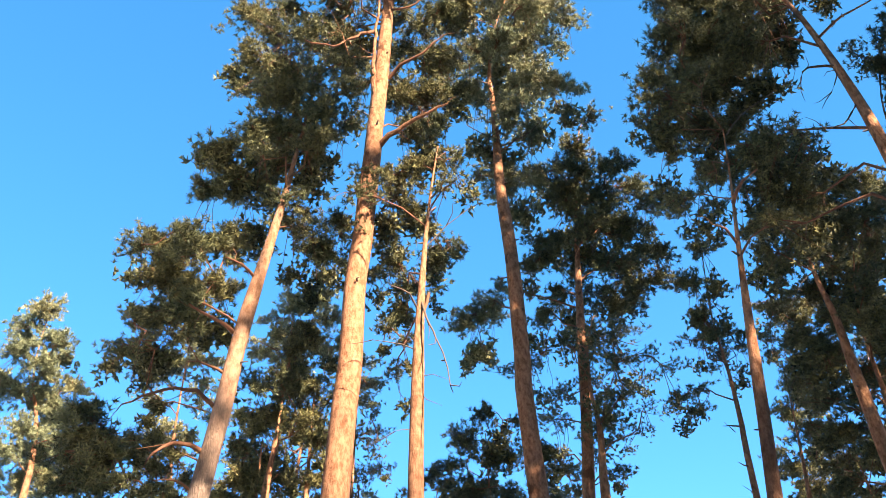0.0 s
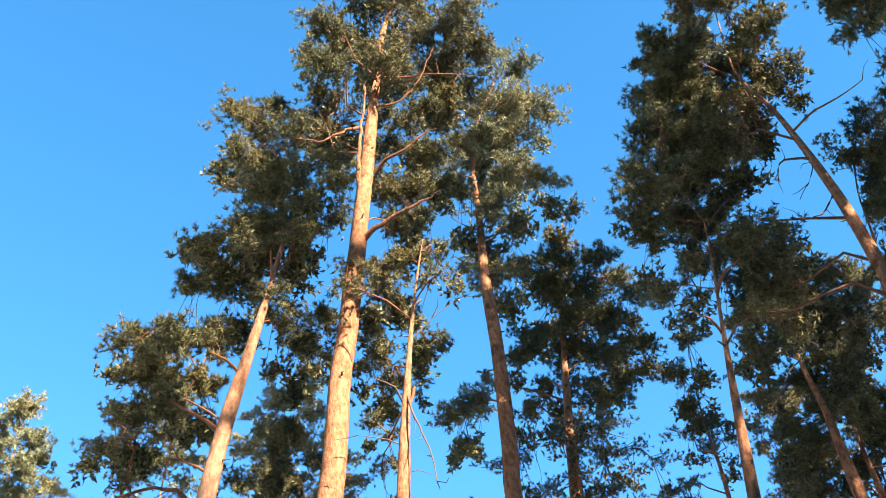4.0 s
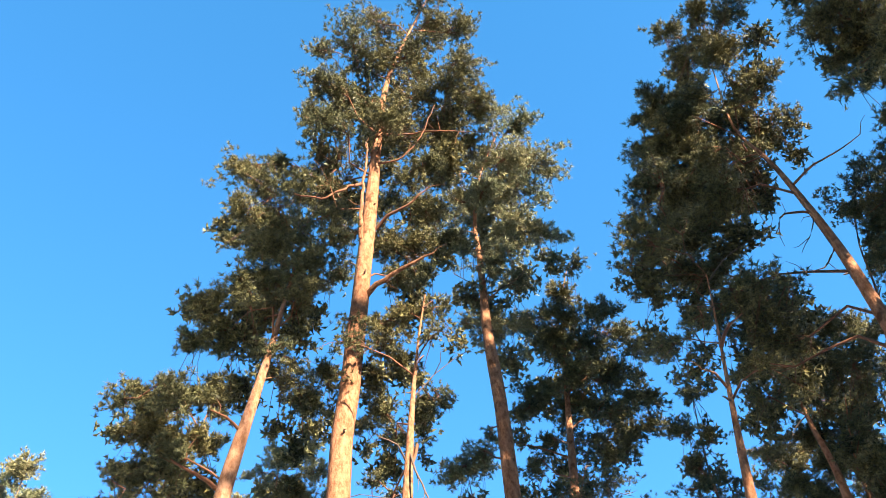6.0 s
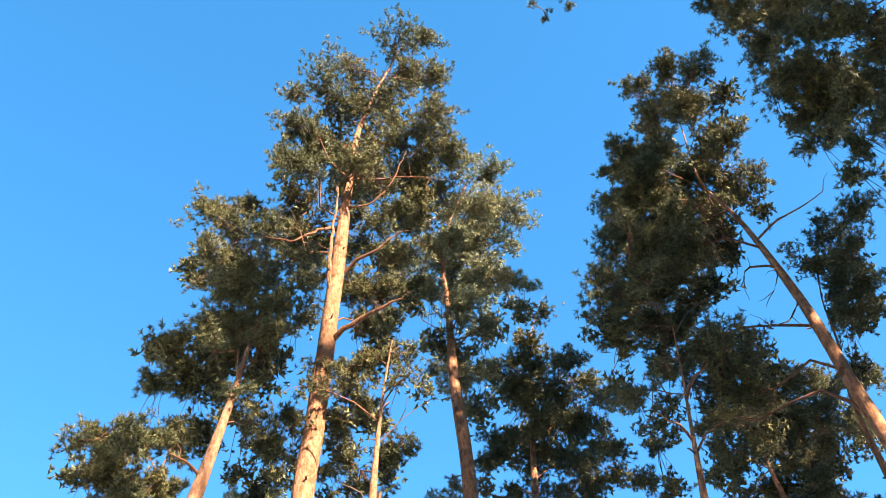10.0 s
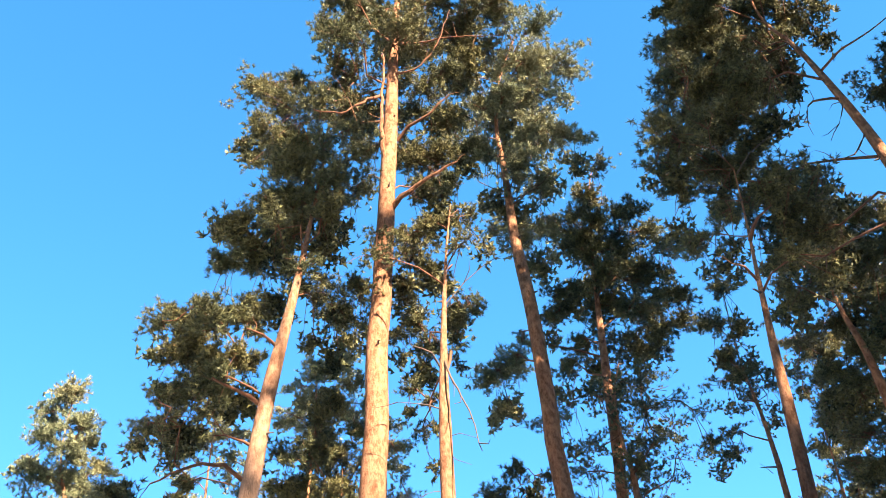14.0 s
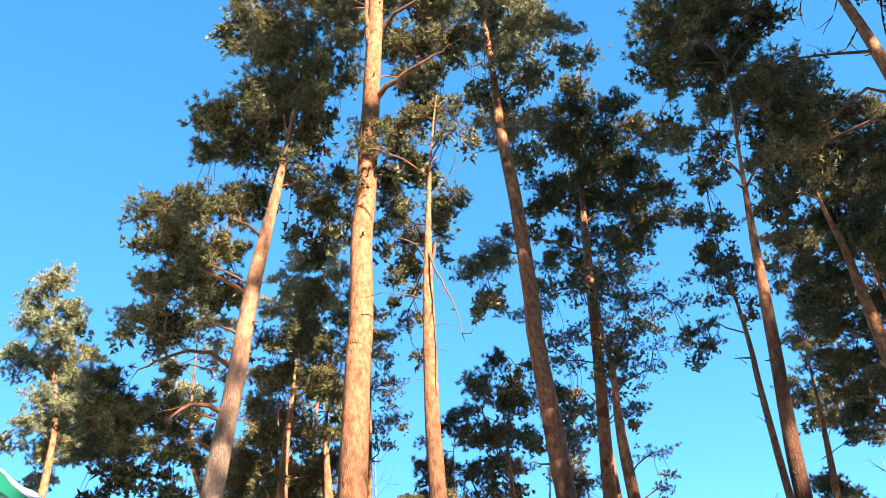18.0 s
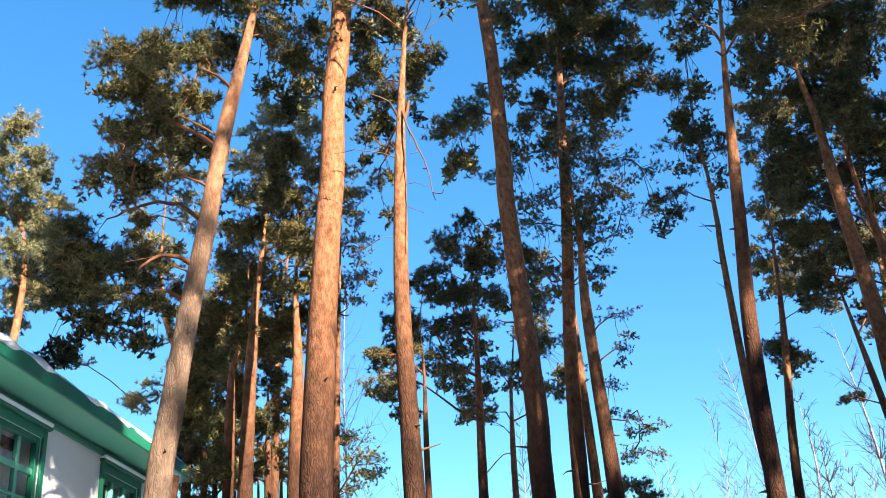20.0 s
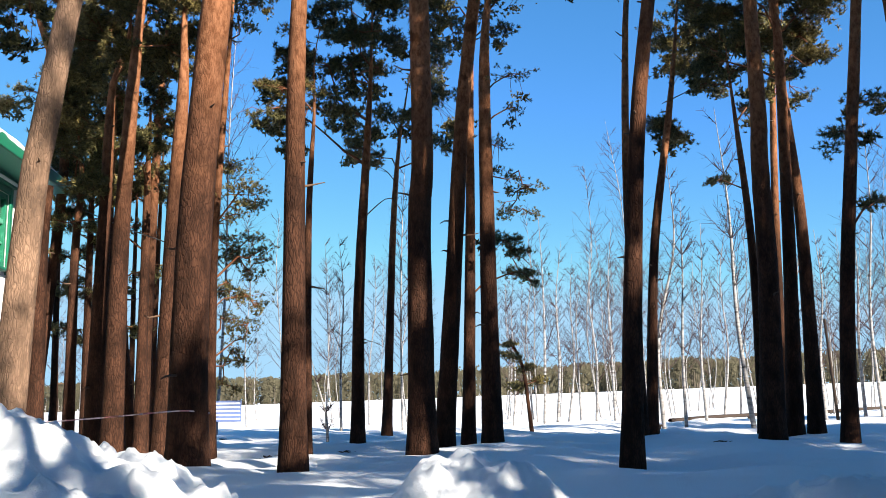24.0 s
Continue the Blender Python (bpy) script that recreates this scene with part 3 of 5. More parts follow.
PINES[-1][3].extend([(6.06, 8.35, 11.81, 0.23), (6.25, 8.01, 12.19, 0.37), (6.88, 7.74, 12.41, 0.41), (5.86, 8.49, 12.9, 0.24), (6.49, 7.66, 13.05, 0.45), (6.38, 8.52, 13.28, 0.38), (7.12, 7.37, 13.41, 0.53), (6.16, 8.63, 14.05, 0.4), (5.9, 7.95, 14.11, 0.44), (6.78, 7.09, 14.12, 0.45), (6.5, 8.19, 14.13, 0.5), (5.77, 8.37, 14.31, 0.27), (6.4, 7.47, 14.6, 0.48), (7.47, 6.88, 15.14, 0.59), (6.76, 7.16, 15.84, 0.6), (6.12, 8.37, 15.85, 0.42), (6.55, 7.99, 16.31, 0.61), (6.15, 8.38, 17.15, 0.52), (6.33, 7.49, 17.27, 0.75), (6.03, 8.44, 18.11, 0.46)])
# unseen upper boughs, added to cast shade on the heavy dark crown
PINES[-1][3].extend([(7.45, 4.67, 18.07, 0.55), (6.84, 6.05, 21.47, 0.74), (9.35, 5.22, 18.99, 0.58), (7.22, 4.69, 16.89, 0.78), (9.58, 7.91, 20.7, 0.56), (7.72, 7.08, 20.26, 0.76), (8.42, 5.02, 18.58, 0.53), (9.87, 6.83, 21.24, 0.75), (8.43, 6.1, 19.39, 0.63), (8.3, 5.78, 21.98, 0.56), (8.09, 5.13, 19.61, 0.58), (9.35, 7.03, 17.04, 0.6), (6.76, 4.98, 20.59, 0.61), (9.04, 4.89, 15.77, 0.65), (9.39, 6.08, 21.92, 0.64), (7.47, 6.09, 15.74, 0.63), (7.49, 8.29, 20.9, 0.65), (8.38, 4.63, 16.87, 0.76), (10.09, 7.27, 15.89, 0.55)])
PINES.append(("overhead pine whose lowest twigs hang into view", 0.20,
    [(6.63, 3.51, 0), (6.56, 3.64, 5.88), (6.38, 3.98, 12.29), (5.87, 4.93, 18.77), (5.34, 5.93, 26.11)], [],
    []))
PINES[-1][3].extend([(4.83, 7.02, 19.34, 0.91), (4.34, 8.18, 21.34, 0.6), (3.13, 10.24, 21.91, 0.09), (2.86, 9.87, 22.13, 0.11), (3.66, 9.73, 22.07, 0.12), (3.72, 10.03, 21.91, 0.08), (3.26, 9.41, 22.28, 0.14), (1.86, 9.34, 22.49, 0.11), (2.24, 9.42, 22.41, 0.08), (3.06, 8.81, 22.57, 0.35), (4.29, 8.54, 22.47, 0.5), (2.04, 8.72, 22.73, 0.3)])
PINES.append(("straight dark-barked Scots pine with shaded crown", 0.14,
    [(6.81, 15.38, 0.61), (6.95, 15.32, 3.29), (7.38, 15.13, 7.81), (7.48, 15.09, 9.05), (7.59, 15.03, 12.49), (7.91, 14.89, 14.18), (8.08, 14.82, 15.48), (8.46, 14.65, 16.76)], [],
    [(0.020, [(8.08, 14.82, 15.48), (8.31, 14.66, 16.41), (8.69, 14.44, 17.08)])]))
PINES[-1][3].extend([(8.02, 16.02, 4.92, 0.24), (7.16, 15.89, 5.85, 0.23), (7.28, 15.75, 6.13, 0.32), (7.58, 15.86, 6.7, 0.21), (7.84, 15.64, 6.73, 0.28), (8.4, 14.77, 14.79, 0.51), (8.63, 14.15, 15.01, 0.49), (8.25, 14.29, 15.43, 0.43), (8.67, 13.72, 15.82, 0.45), (8.2, 14.49, 16.19, 0.43), (7.6, 14.19, 16.42, 0.29), (8.47, 13.82, 16.48, 0.53), (9.48, 13.89, 17.28, 0.54)])
PINES.append(("thick leaning Scots pine with sunlit upper trunk", 0.22,
    [(5.91, 16.49, 0.58), (6.01, 16.46, 3.44), (6, 16.46, 5.71), (6.04, 16.45, 6.69), (6.02, 16.45, 8.82), (6.04, 16.45, 10.4), (6.05, 16.44, 11.15), (5.98, 16.47, 12.38), (6.05, 16.44, 13.76), (6, 16.46, 14.62)], [],
    [(0.020, [(5.98, 16.47, 12.38), (5.69, 16.52, 12.17), (5.33, 16.59, 11.7)]), (0.020, [(5.98, 16.47, 14.54), (5.46, 16.6, 14.33), (5.22, 16.63, 13.9)])]))
PINES[-1][3].extend([(5.09, 16.35, 13.06, 0.41), (5.87, 15.8, 13.08, 0.43), (6.81, 17.58, 13.21, 0.3), (6.45, 16.78, 13.3, 0.51), (5.87, 18.01, 13.68, 0.44), (6.41, 16.21, 13.96, 0.45), (6.23, 17.86, 14.17, 0.67), (7.04, 16.19, 14.35, 0.54)])
PINES.append(("slim orange-barked Scots pine in a group", 0.16,
    [(6.62, 17.27, 0.57), (6.75, 17.22, 4.63), (6.81, 17.2, 8.7), (6.72, 17.24, 9.52), (6.8, 17.21, 11.58), (7.15, 17.07, 13.09)], [],
    []))
PINES[-1][3].extend([(5.98, 17.75, 10.06, 0.43), (6.85, 17.82, 10.65, 0.37), (6.62, 16.33, 10.91, 0.55), (6.11, 18.39, 11.26, 0.4), (5.54, 17.29, 11.26, 0.43), (5.6, 18.83, 11.41, 0.36), (6.35, 17.14, 11.61, 0.47), (6.79, 16.24, 11.79, 0.38), (7.34, 16.36, 12.68, 0.4), (7.27, 16.06, 13.37, 0.61), (7.3, 17.14, 13.89, 0.48)])
PINES.append(("slim Scots pine with sunlit orange bark", 0.16,
    [(7.35, 18.06, 0.57), (7.35, 18.06, 4.78), (7.18, 18.13, 8.19), (7.24, 18.11, 11.03), (7.01, 18.2, 11.59)], [],
    []))
PINES[-1][3].extend([(8.11, 18.49, 8.64, 0.41), (5.95, 19.01, 8.66, 0.41), (8.04, 19.23, 9.38, 0.44), (8, 17.9, 9.59, 0.62), (6.48, 18.77, 9.75, 0.39), (5.61, 17.5, 10.04, 0.32), (7.6, 16.74, 10.06, 0.49), (7.56, 18.68, 10.16, 0.64), (5.87, 17.31, 11, 0.49), (7.41, 17.89, 11.17, 0.52), (8.25, 17.36, 11.47, 0.63), (7.61, 17.31, 11.8, 0.45), (7.01, 17.87, 12.37, 0.59), (6.4, 18.43, 13.12, 0.54)])
PINES.append(("thin leaning pine with sparse short boughs", 0.12,
    [(4.03, 18.57, 0.52), (3.92, 18.59, 5.53), (4.04, 18.57, 9.31), (4.1, 18.55, 10.02), (4.14, 18.54, 11.34), (4.12, 18.55, 12.87), (4.34, 18.5, 15)], [],
    [(0.012, [(3.94, 18.59, 9.92), (3.75, 18.58, 10.19)]), (0.012, [(3.97, 18.58, 8.54), (3.78, 18.57, 8.72)])]))
PINES[-1][3].extend([(3.53, 19.59, 11.08, 0.23), (3.4, 18.9, 11.2, 0.29), (3.16, 19.26, 11.28, 0.34), (4.59, 18.68, 12.07, 0.27), (3.45, 18.3, 12.16, 0.29), (4.2, 19.37, 12.23, 0.33), (4.22, 18.21, 12.29, 0.31), (3.79, 18.16, 12.67, 0.42), (4.17, 18.01, 13.14, 0.34), (3.77, 18.15, 13.64, 0.42), (4.21, 18.08, 14.53, 0.38)])
PINES.append(("curving slender pine with flaking orange bark", 0.14,
    [(4.64, 20.48, 0.49), (4.87, 20.43, 4.59), (5.4, 20.31, 8.23), (5.68, 20.24, 10.68), (5.83, 20.21, 12.37)], [],
    [(0.015, [(5.4, 20.31, 8.23), (5.94, 20.13, 8.54), (6.05, 20.06, 9.22), (5.67, 20.09, 10)]), (0.010, [(5.45, 20.3, 8.51), (5.82, 20.16, 9.28), (5.81, 20.11, 10)])]))
PINES[-1][3].extend([(5.63, 20.65, 7.44, 0.31), (5.35, 20.65, 7.51, 0.32), (5.35, 20.95, 7.84, 0.43), (5.09, 20.9, 7.89, 0.32), (5.89, 19.85, 11.51, 0.38), (6.15, 19.56, 12.6, 0.33), (5.64, 20.14, 13, 0.25), (6.07, 20.16, 13.81, 0.46)])
PINES.append(("distant slender pine with clustered dark crown", 0.15,
    [(-1.84, 19.19, 0.43), (-1.81, 19.19, 3.87), (-1.58, 19.22, 8.33), (-1.52, 19.22, 10.91)], [],
    [(0.015, [(-1.67, 19.21, 2.65), (-2.24, 19.1, 2.54)]), (0.015, [(-1.65, 19.21, 5.36), (-1.15, 19.21, 5.73), (-0.78, 19.19, 5.22)])]))
PINES[-1][3].extend([(-3.35, 19.15, 7.53, 0.41), (-3.96, 19.58, 7.55, 0.26), (-2.87, 17.83, 8.49, 0.52), (-3.7, 20.3, 8.73, 0.47), (-2.31, 19.44, 8.9, 0.42), (-1.04, 18.17, 8.98, 0.37), (-1.63, 20.45, 9.21, 0.42), (-1.91, 18.5, 9.33, 0.5), (-2.82, 19.32, 10.02, 0.37), (-1.81, 18.02, 10.23, 0.47), (-2.39, 19.26, 10.25, 0.36), (-1.31, 19.24, 10.31, 0.59), (-0.8, 18.04, 10.53, 0.27), (-1.41, 18.14, 10.81, 0.36)])
PINES.append(("distant pine with thin sunlit orange trunk", 0.14,
    [(-1.6, 24.95, 0.33), (-1.4, 24.96, 6.17), (-1.2, 24.97, 8.82), (-1.1, 24.98, 9.42), (-0.76, 25, 11.53)], [],
    [(0.020, [(-1.25, 24.97, 7.32), (-1.65, 24.9, 7.8), (-2.13, 24.81, 7.95)]), (0.012, [(-1.51, 24.95, 2.66), (-1.97, 24.87, 2.9), (-2.43, 24.8, 2.98)])]))
PINES[-1][3].extend([(-1.86, 25.74, 8.45, 0.32), (0.02, 25.18, 8.66, 0.37), (-2.51, 26.05, 8.94, 0.48), (-2.63, 24.05, 9.26, 0.45), (-1.54, 24.56, 9.32, 0.45), (-0.91, 24.89, 9.34, 0.42), (-0.19, 24.82, 9.98, 0.65), (-0.08, 25.49, 11.66, 0.72)])
PINES.append(("thin dark pine close behind a thicker trunk", 0.09,
    [(-2.4, 15.82, 0.49), (-2.41, 15.82, 4.5), (-2.33, 15.83, 6.61), (-2.34, 15.83, 7.58), (-2.24, 15.84, 8.25)], [],
    []))
PINES[-1][3].extend([(-3.18, 15.63, 6.55, 0.24), (-2.97, 16.14, 6.82, 0.24), (-2.12, 16.4, 6.84, 0.19), (-2.65, 16.29, 6.85, 0.2), (-2.34, 15.78, 7.11, 0.22), (-3, 15.7, 7.11, 0.22), (-2.12, 16.54, 7.23, 0.33), (-2.79, 16.03, 8.28, 0.18)])
PINES.append(("sunlit pale olive pine beyond the house roof", 0.17,
    [(-13.7, 18.47, 0.31), (-12.86, 19.09, 10.62), (-13.23, 18.82, 14), (-13.24, 18.82, 15.78), (-13.21, 18.83, 16.36)], [],
    []))
PINES[-1][3].extend([(-13.62, 19.8, 11.47, 0.54), (-12.89, 20.26, 11.57, 0.5), (-13.26, 18.66, 11.68, 0.46), (-13.28, 19.94, 11.76, 0.37), (-12.98, 18.82, 12.3, 0.59), (-12.74, 19.76, 12.4, 0.56), (-12.84, 19.27, 13.31, 0.75), (-11.99, 19.09, 13.43, 0.23), (-13.66, 18.93, 13.58, 0.71), (-12.4, 19.42, 13.84, 0.43), (-12.73, 18.51, 13.89, 0.6), (-12.93, 17.73, 13.97, 0.54), (-12.42, 18.24, 14.54, 0.51), (-13.71, 18.71, 15.57, 0.44), (-12.99, 18.46, 15.88, 0.45)])
PINES.append(("sunlit pine seen between its darker neighbours", 0.14,
    [(-8.31, 18.19, 0.37), (-7.97, 18.35, 6.92), (-8.63, 18.05, 9.99), (-8.63, 18.04, 13.22), (-8.6, 18.06, 14.05)], [],
    []))
PINES[-1][3].extend([(-9.31, 18.37, 7.68, 0.25), (-9.09, 18.15, 7.73, 0.28), (-8.75, 18.22, 7.98, 0.23), (-10.54, 17.58, 8.58, 0.3), (-8.81, 18.03, 11.37, 0.46), (-9.19, 17.68, 12.13, 0.26), (-8.52, 18.39, 12.57, 0.3), (-7.91, 18.61, 12.64, 0.23), (-9.44, 17.75, 12.82, 0.34), (-8.1, 18.16, 13.21, 0.35), (-8.91, 18.01, 13.21, 0.56), (-8.21, 17.29, 13.35, 0.41)])
PINES.append(("pale olive pine standing behind the front trunks", 0.14,
    [(-6.49, 18.92, 0.38), (-6.83, 18.8, 3.89), (-6.73, 18.84, 8.91), (-6.48, 18.92, 10.97), (-6.42, 18.94, 12.45), (-6.28, 18.99, 14.62), (-6.22, 19.01, 15.53)], [],
    []))
PINES[-1][3].extend([(-4.56, 20.93, 11.11, 0.28), (-4.37, 20.1, 11.78, 0.27), (-4.36, 19.29, 12.63, 0.36), (-5.7, 18.26, 13.53, 0.54), (-4.62, 19.8, 13.61, 0.33), (-4.96, 18.84, 13.77, 0.37), (-7.05, 18.35, 13.82, 0.27), (-6.85, 19.17, 13.91, 0.42), (-5.45, 18.25, 14.85, 0.5), (-5.44, 19.35, 14.86, 0.46), (-6.76, 19.08, 14.89, 0.34), (-6.23, 18.85, 15.05, 0.52)])
PINES.append(("slim shaded pine in a dense dark stand", 0.15,
    [(-6.39, 14.12, 0.47), (-6.39, 14.12, 1.38), (-6.42, 14.11, 3.78), (-6.38, 14.13, 4.89)], [],
    []))
PINES.append(("slim shaded pine in a dense dark stand", 0.12,
    [(-7.27, 17.56, 0.4), (-7.27, 17.55, 1.38), (-7.3, 17.54, 4.31), (-7.26, 17.56, 6.04), (-7.52, 17.45, 7.63)], [],
    []))
PINES[-1][3].extend([(-7.98, 18.64, 5.38, 0.27), (-7.5, 17.54, 6.77, 0.59), (-7.27, 17.15, 7.52, 0.48), (-7.1, 16.91, 8.14, 0.32), (-7.18, 17.93, 9.17, 0.59)])
PINES.append(("slim shaded pine in a dense dark stand", 0.16,
    [(-5.96, 15.39, 0.45), (-5.95, 15.39, 1.18), (-5.92, 15.4, 4.47), (-5.89, 15.41, 7.05), (-5.69, 15.49, 7.76), (-5.61, 15.52, 9.55)], [],
    []))
PINES[-1][3].extend([(-6.2, 15.35, 5.26, 0.41), (-6.37, 16.51, 6.29, 0.52), (-6.21, 16.55, 7.24, 0.49), (-5.48, 14.79, 7.46, 0.42), (-5.63, 15.08, 8.49, 0.49), (-6.06, 15.59, 9.51, 0.35), (-5.38, 14.84, 9.56, 0.47)])
PINES.append(("slim shaded pine in a dense dark stand", 0.18,
    [(-5.31, 14.56, 0.48), (-5.31, 14.56, 1.09), (-5.31, 14.56, 4.3), (-5.19, 14.61, 7.67), (-5.07, 14.65, 8.85), (-4.88, 14.72, 10.93)], [],
    []))
PINES[-1][3].extend([(-5.08, 15.79, 7.93, 0.52), (-5.07, 15.42, 8.73, 0.35), (-4.47, 14.08, 9.09, 0.34), (-4.7, 13.81, 9.75, 0.38), (-5.3, 14.3, 10.09, 0.35), (-4.72, 14.12, 10.55, 0.3), (-4.4, 14.1, 10.87, 0.43)])
PINES.append(("slim shaded pine in a dense dark stand", 0.12,
    [(-5.72, 17.07, 0.43), (-5.75, 17.06, 4.77), (-5.75, 17.06, 7.04)], [],
    []))
PINES[-1][3].extend([(-6.73, 17.38, 4.85, 0.34), (-6.19, 17.37, 5.57, 0.34), (-5.47, 16.19, 6.16, 0.45), (-5.67, 17.37, 7.44, 0.36)])
PINES.append(("slim shaded pine in a dense dark stand", 0.19,
    [(-4.58, 14.81, 0.48), (-4.53, 14.82, 4.34), (-4.45, 14.85, 6.83), (-4.47, 14.84, 8.08), (-4.4, 14.86, 9.96)], [],
    []))
PINES[-1][3].extend([(-4.75, 15.32, 5.26, 0.24), (-4.36, 14.88, 8.28, 0.34), (-4.1, 14.22, 8.78, 0.4), (-4, 14.61, 9.75, 0.26), (-4.48, 14.74, 10.12, 0.39), (-4.14, 15.16, 10.85, 0.34)])
PINES.append(("slim shaded pine in a dense dark stand", 0.09,
    [(-8.7, 20.21, 0.33), (-8.71, 20.2, 1.3), (-8.78, 20.17, 4.73), (-8.79, 20.17, 6.71)], [],
    []))
PINES[-1][3].extend([(-9.19, 20.68, 6.43, 0.28), (-8.85, 20.22, 7.4, 0.27), (-8.85, 20.41, 8.42, 0.39)])
PINES.append(("slim shaded pine in a dense dark stand", 0.08,
    [(-7.52, 21.74, 0.32), (-7.52, 21.73, 0.86), (-7.56, 21.72, 4.25), (-7.57, 21.72, 6.36)], [],
    []))
PINES[-1][3].extend([(-8.34, 22.71, 8.87, 0.35), (-9.09, 21.9, 9.37, 0.41), (-8.18, 20.61, 9.62, 0.49), (-8.73, 20.87, 10.31, 0.42)])
PINES.append(("slim shaded pine in a dense dark stand", 0.08,
    [(-6.47, 19.98, 0.36), (-6.44, 19.99, 4.67), (-6.41, 20, 7.31)], [],
    []))
PINES[-1][3].extend([(-6.94, 20.94, 6.46, 0.34), (-6.18, 19.06, 8.99, 0.42), (-6.14, 19.7, 9.79, 0.41)])
PINES.append(("leaning pine with sparse dark boughs in a mixed stand", 0.12,
    [(6.59, 18.88, 0.54), (6.6, 18.88, 4.33), (6.43, 18.94, 7.47), (6.37, 18.96, 8.33), (6.34, 18.97, 9.05), (6.44, 18.94, 9.97)], [],
    []))
PINES[-1][3].extend([(6.1, 19.61, 6.09, 0.15), (6.53, 20.14, 6.32, 0.16), (7.04, 19.88, 7.93, 0.25), (8.03, 19.36, 8.06, 0.25), (5.78, 19.16, 8.2, 0.23), (7.45, 18.81, 8.44, 0.4), (6.76, 18.89, 8.54, 0.34), (6.4, 18.17, 8.94, 0.4), (7.14, 18.58, 9.04, 0.38), (5.89, 19.37, 9.23, 0.33), (5.98, 18.47, 9.52, 0.47), (6.33, 18.04, 9.97, 0.35), (5.55, 18.87, 10.03, 0.27), (6.01, 19.29, 11.38, 0.4)])
PINES.append(("pine with broad dim crown in a mixed stand", 0.13,
    [(8.03, 21.55, 0.51), (8.14, 21.51, 5.69), (8.35, 21.43, 11.21), (8.09, 21.53, 11.79), (8.58, 21.35, 13.98)], [],
    []))
PINES[-1][3].extend([(7.76, 23.18, 9.97, 0.38), (6.74, 23.23, 10.27, 0.49), (7.13, 22.13, 10.36, 0.52), (6.16, 23.12, 10.76, 0.53), (5.71, 22.5, 11.01, 0.33), (8.27, 22.57, 11.02, 0.56), (6.68, 22.37, 11.45, 0.55), (6.48, 23.51, 12.71, 0.43), (8.37, 20.71, 12.92, 0.61), (6.92, 22.85, 13, 0.47), (7.62, 21.79, 13, 0.42), (6.34, 21.86, 13.57, 0.34), (6.52, 21.04, 14.1, 0.4), (7.13, 20.88, 14.26, 0.45), (8.52, 21.03, 15.34, 0.58), (6.44, 22.39, 15.37, 0.34), (9.75, 19.87, 15.53, 0.6), (7.75, 20.71, 15.78, 0.41), (9.47, 21.23, 16.46, 0.61), (10.37, 19.4, 16.75, 0.7)])
PINES[-1][3].extend([(9.83, 20.04, 17.01, 0.47), (8.92, 21.32, 17.02, 0.72), (7.08, 20.53, 17.94, 0.39), (8.04, 22.03, 17.95, 0.55), (8.49, 21.05, 18.55, 0.53), (9.87, 21.35, 18.57, 0.61)])
PINES.append(("dark bushy pine in the shaded stand", 0.13,
    [(-5.96, 18.04, 0.41), (-5.95, 18.04, 4.95), (-5.84, 18.08, 8.61), (-5.62, 18.15, 10.82), (-5.71, 18.12, 11.62), (-5.63, 18.15, 12.68)], [],
    []))
PINES[-1][3].extend([(-6.71, 18.23, 9.84, 0.42), (-7.45, 18.44, 10.01, 0.32), (-4.56, 18.45, 10.07, 0.3), (-5.8, 19.09, 10.22, 0.44), (-5.02, 17.67, 10.46, 0.57), (-6.01, 17.96, 10.58, 0.43), (-4.56, 17.88, 10.77, 0.42), (-7.25, 18.81, 10.84, 0.53), (-6.22, 17.62, 11.43, 0.32), (-7.03, 18.01, 11.45, 0.44), (-4.76, 17.58, 11.5, 0.45), (-5.51, 17.81, 12.02, 0.53), (-6.41, 17.96, 12.54, 0.31)])
PINES.append(("dark dense pine beside the house corner", 0.13,
    [(-6.37, 16.83, 0.42), (-6.37, 16.83, 1.1), (-6.39, 16.83, 4.19), (-6.39, 16.83, 8.13), (-6.24, 16.88, 10.68)], [],
    []))
PINES[-1][3].extend([(-7.41, 16.85, 4.97, 0.2), (-7.32, 17.65, 5.48, 0.27), (-6.7, 17.78, 5.73, 0.22), (-6.72, 16.91, 5.98, 0.27), (-7.43, 17.52, 6.38, 0.3), (-5.51, 16.2, 6.44, 0.25), (-6.21, 17.29, 6.54, 0.27), (-6.85, 16.87, 6.77, 0.3), (-7.25, 16.74, 6.96, 0.38), (-5.49, 17.44, 7.16, 0.24), (-6.15, 15.83, 7.2, 0.3), (-5.66, 16.18, 7.54, 0.26), (-5.2, 16.41, 7.61, 0.28), (-6.81, 16.37, 7.62, 0.44), (-7.2, 16.28, 7.71, 0.38), (-4.88, 16.34, 8.38, 0.36), (-7.17, 16.61, 8.52, 0.41), (-5.77, 16.72, 8.55, 0.29), (-6.43, 16.72, 8.56, 0.46), (-6.46, 15.92, 8.56, 0.43)])
PINES.append(("dense shaded pine with boughs low on the trunk", 0.10,
    [(-7.36, 18.6, 0.38), (-7.37, 18.59, 1.14), (-7.43, 18.57, 5.07), (-7.46, 18.56, 8.81)], [],
    []))
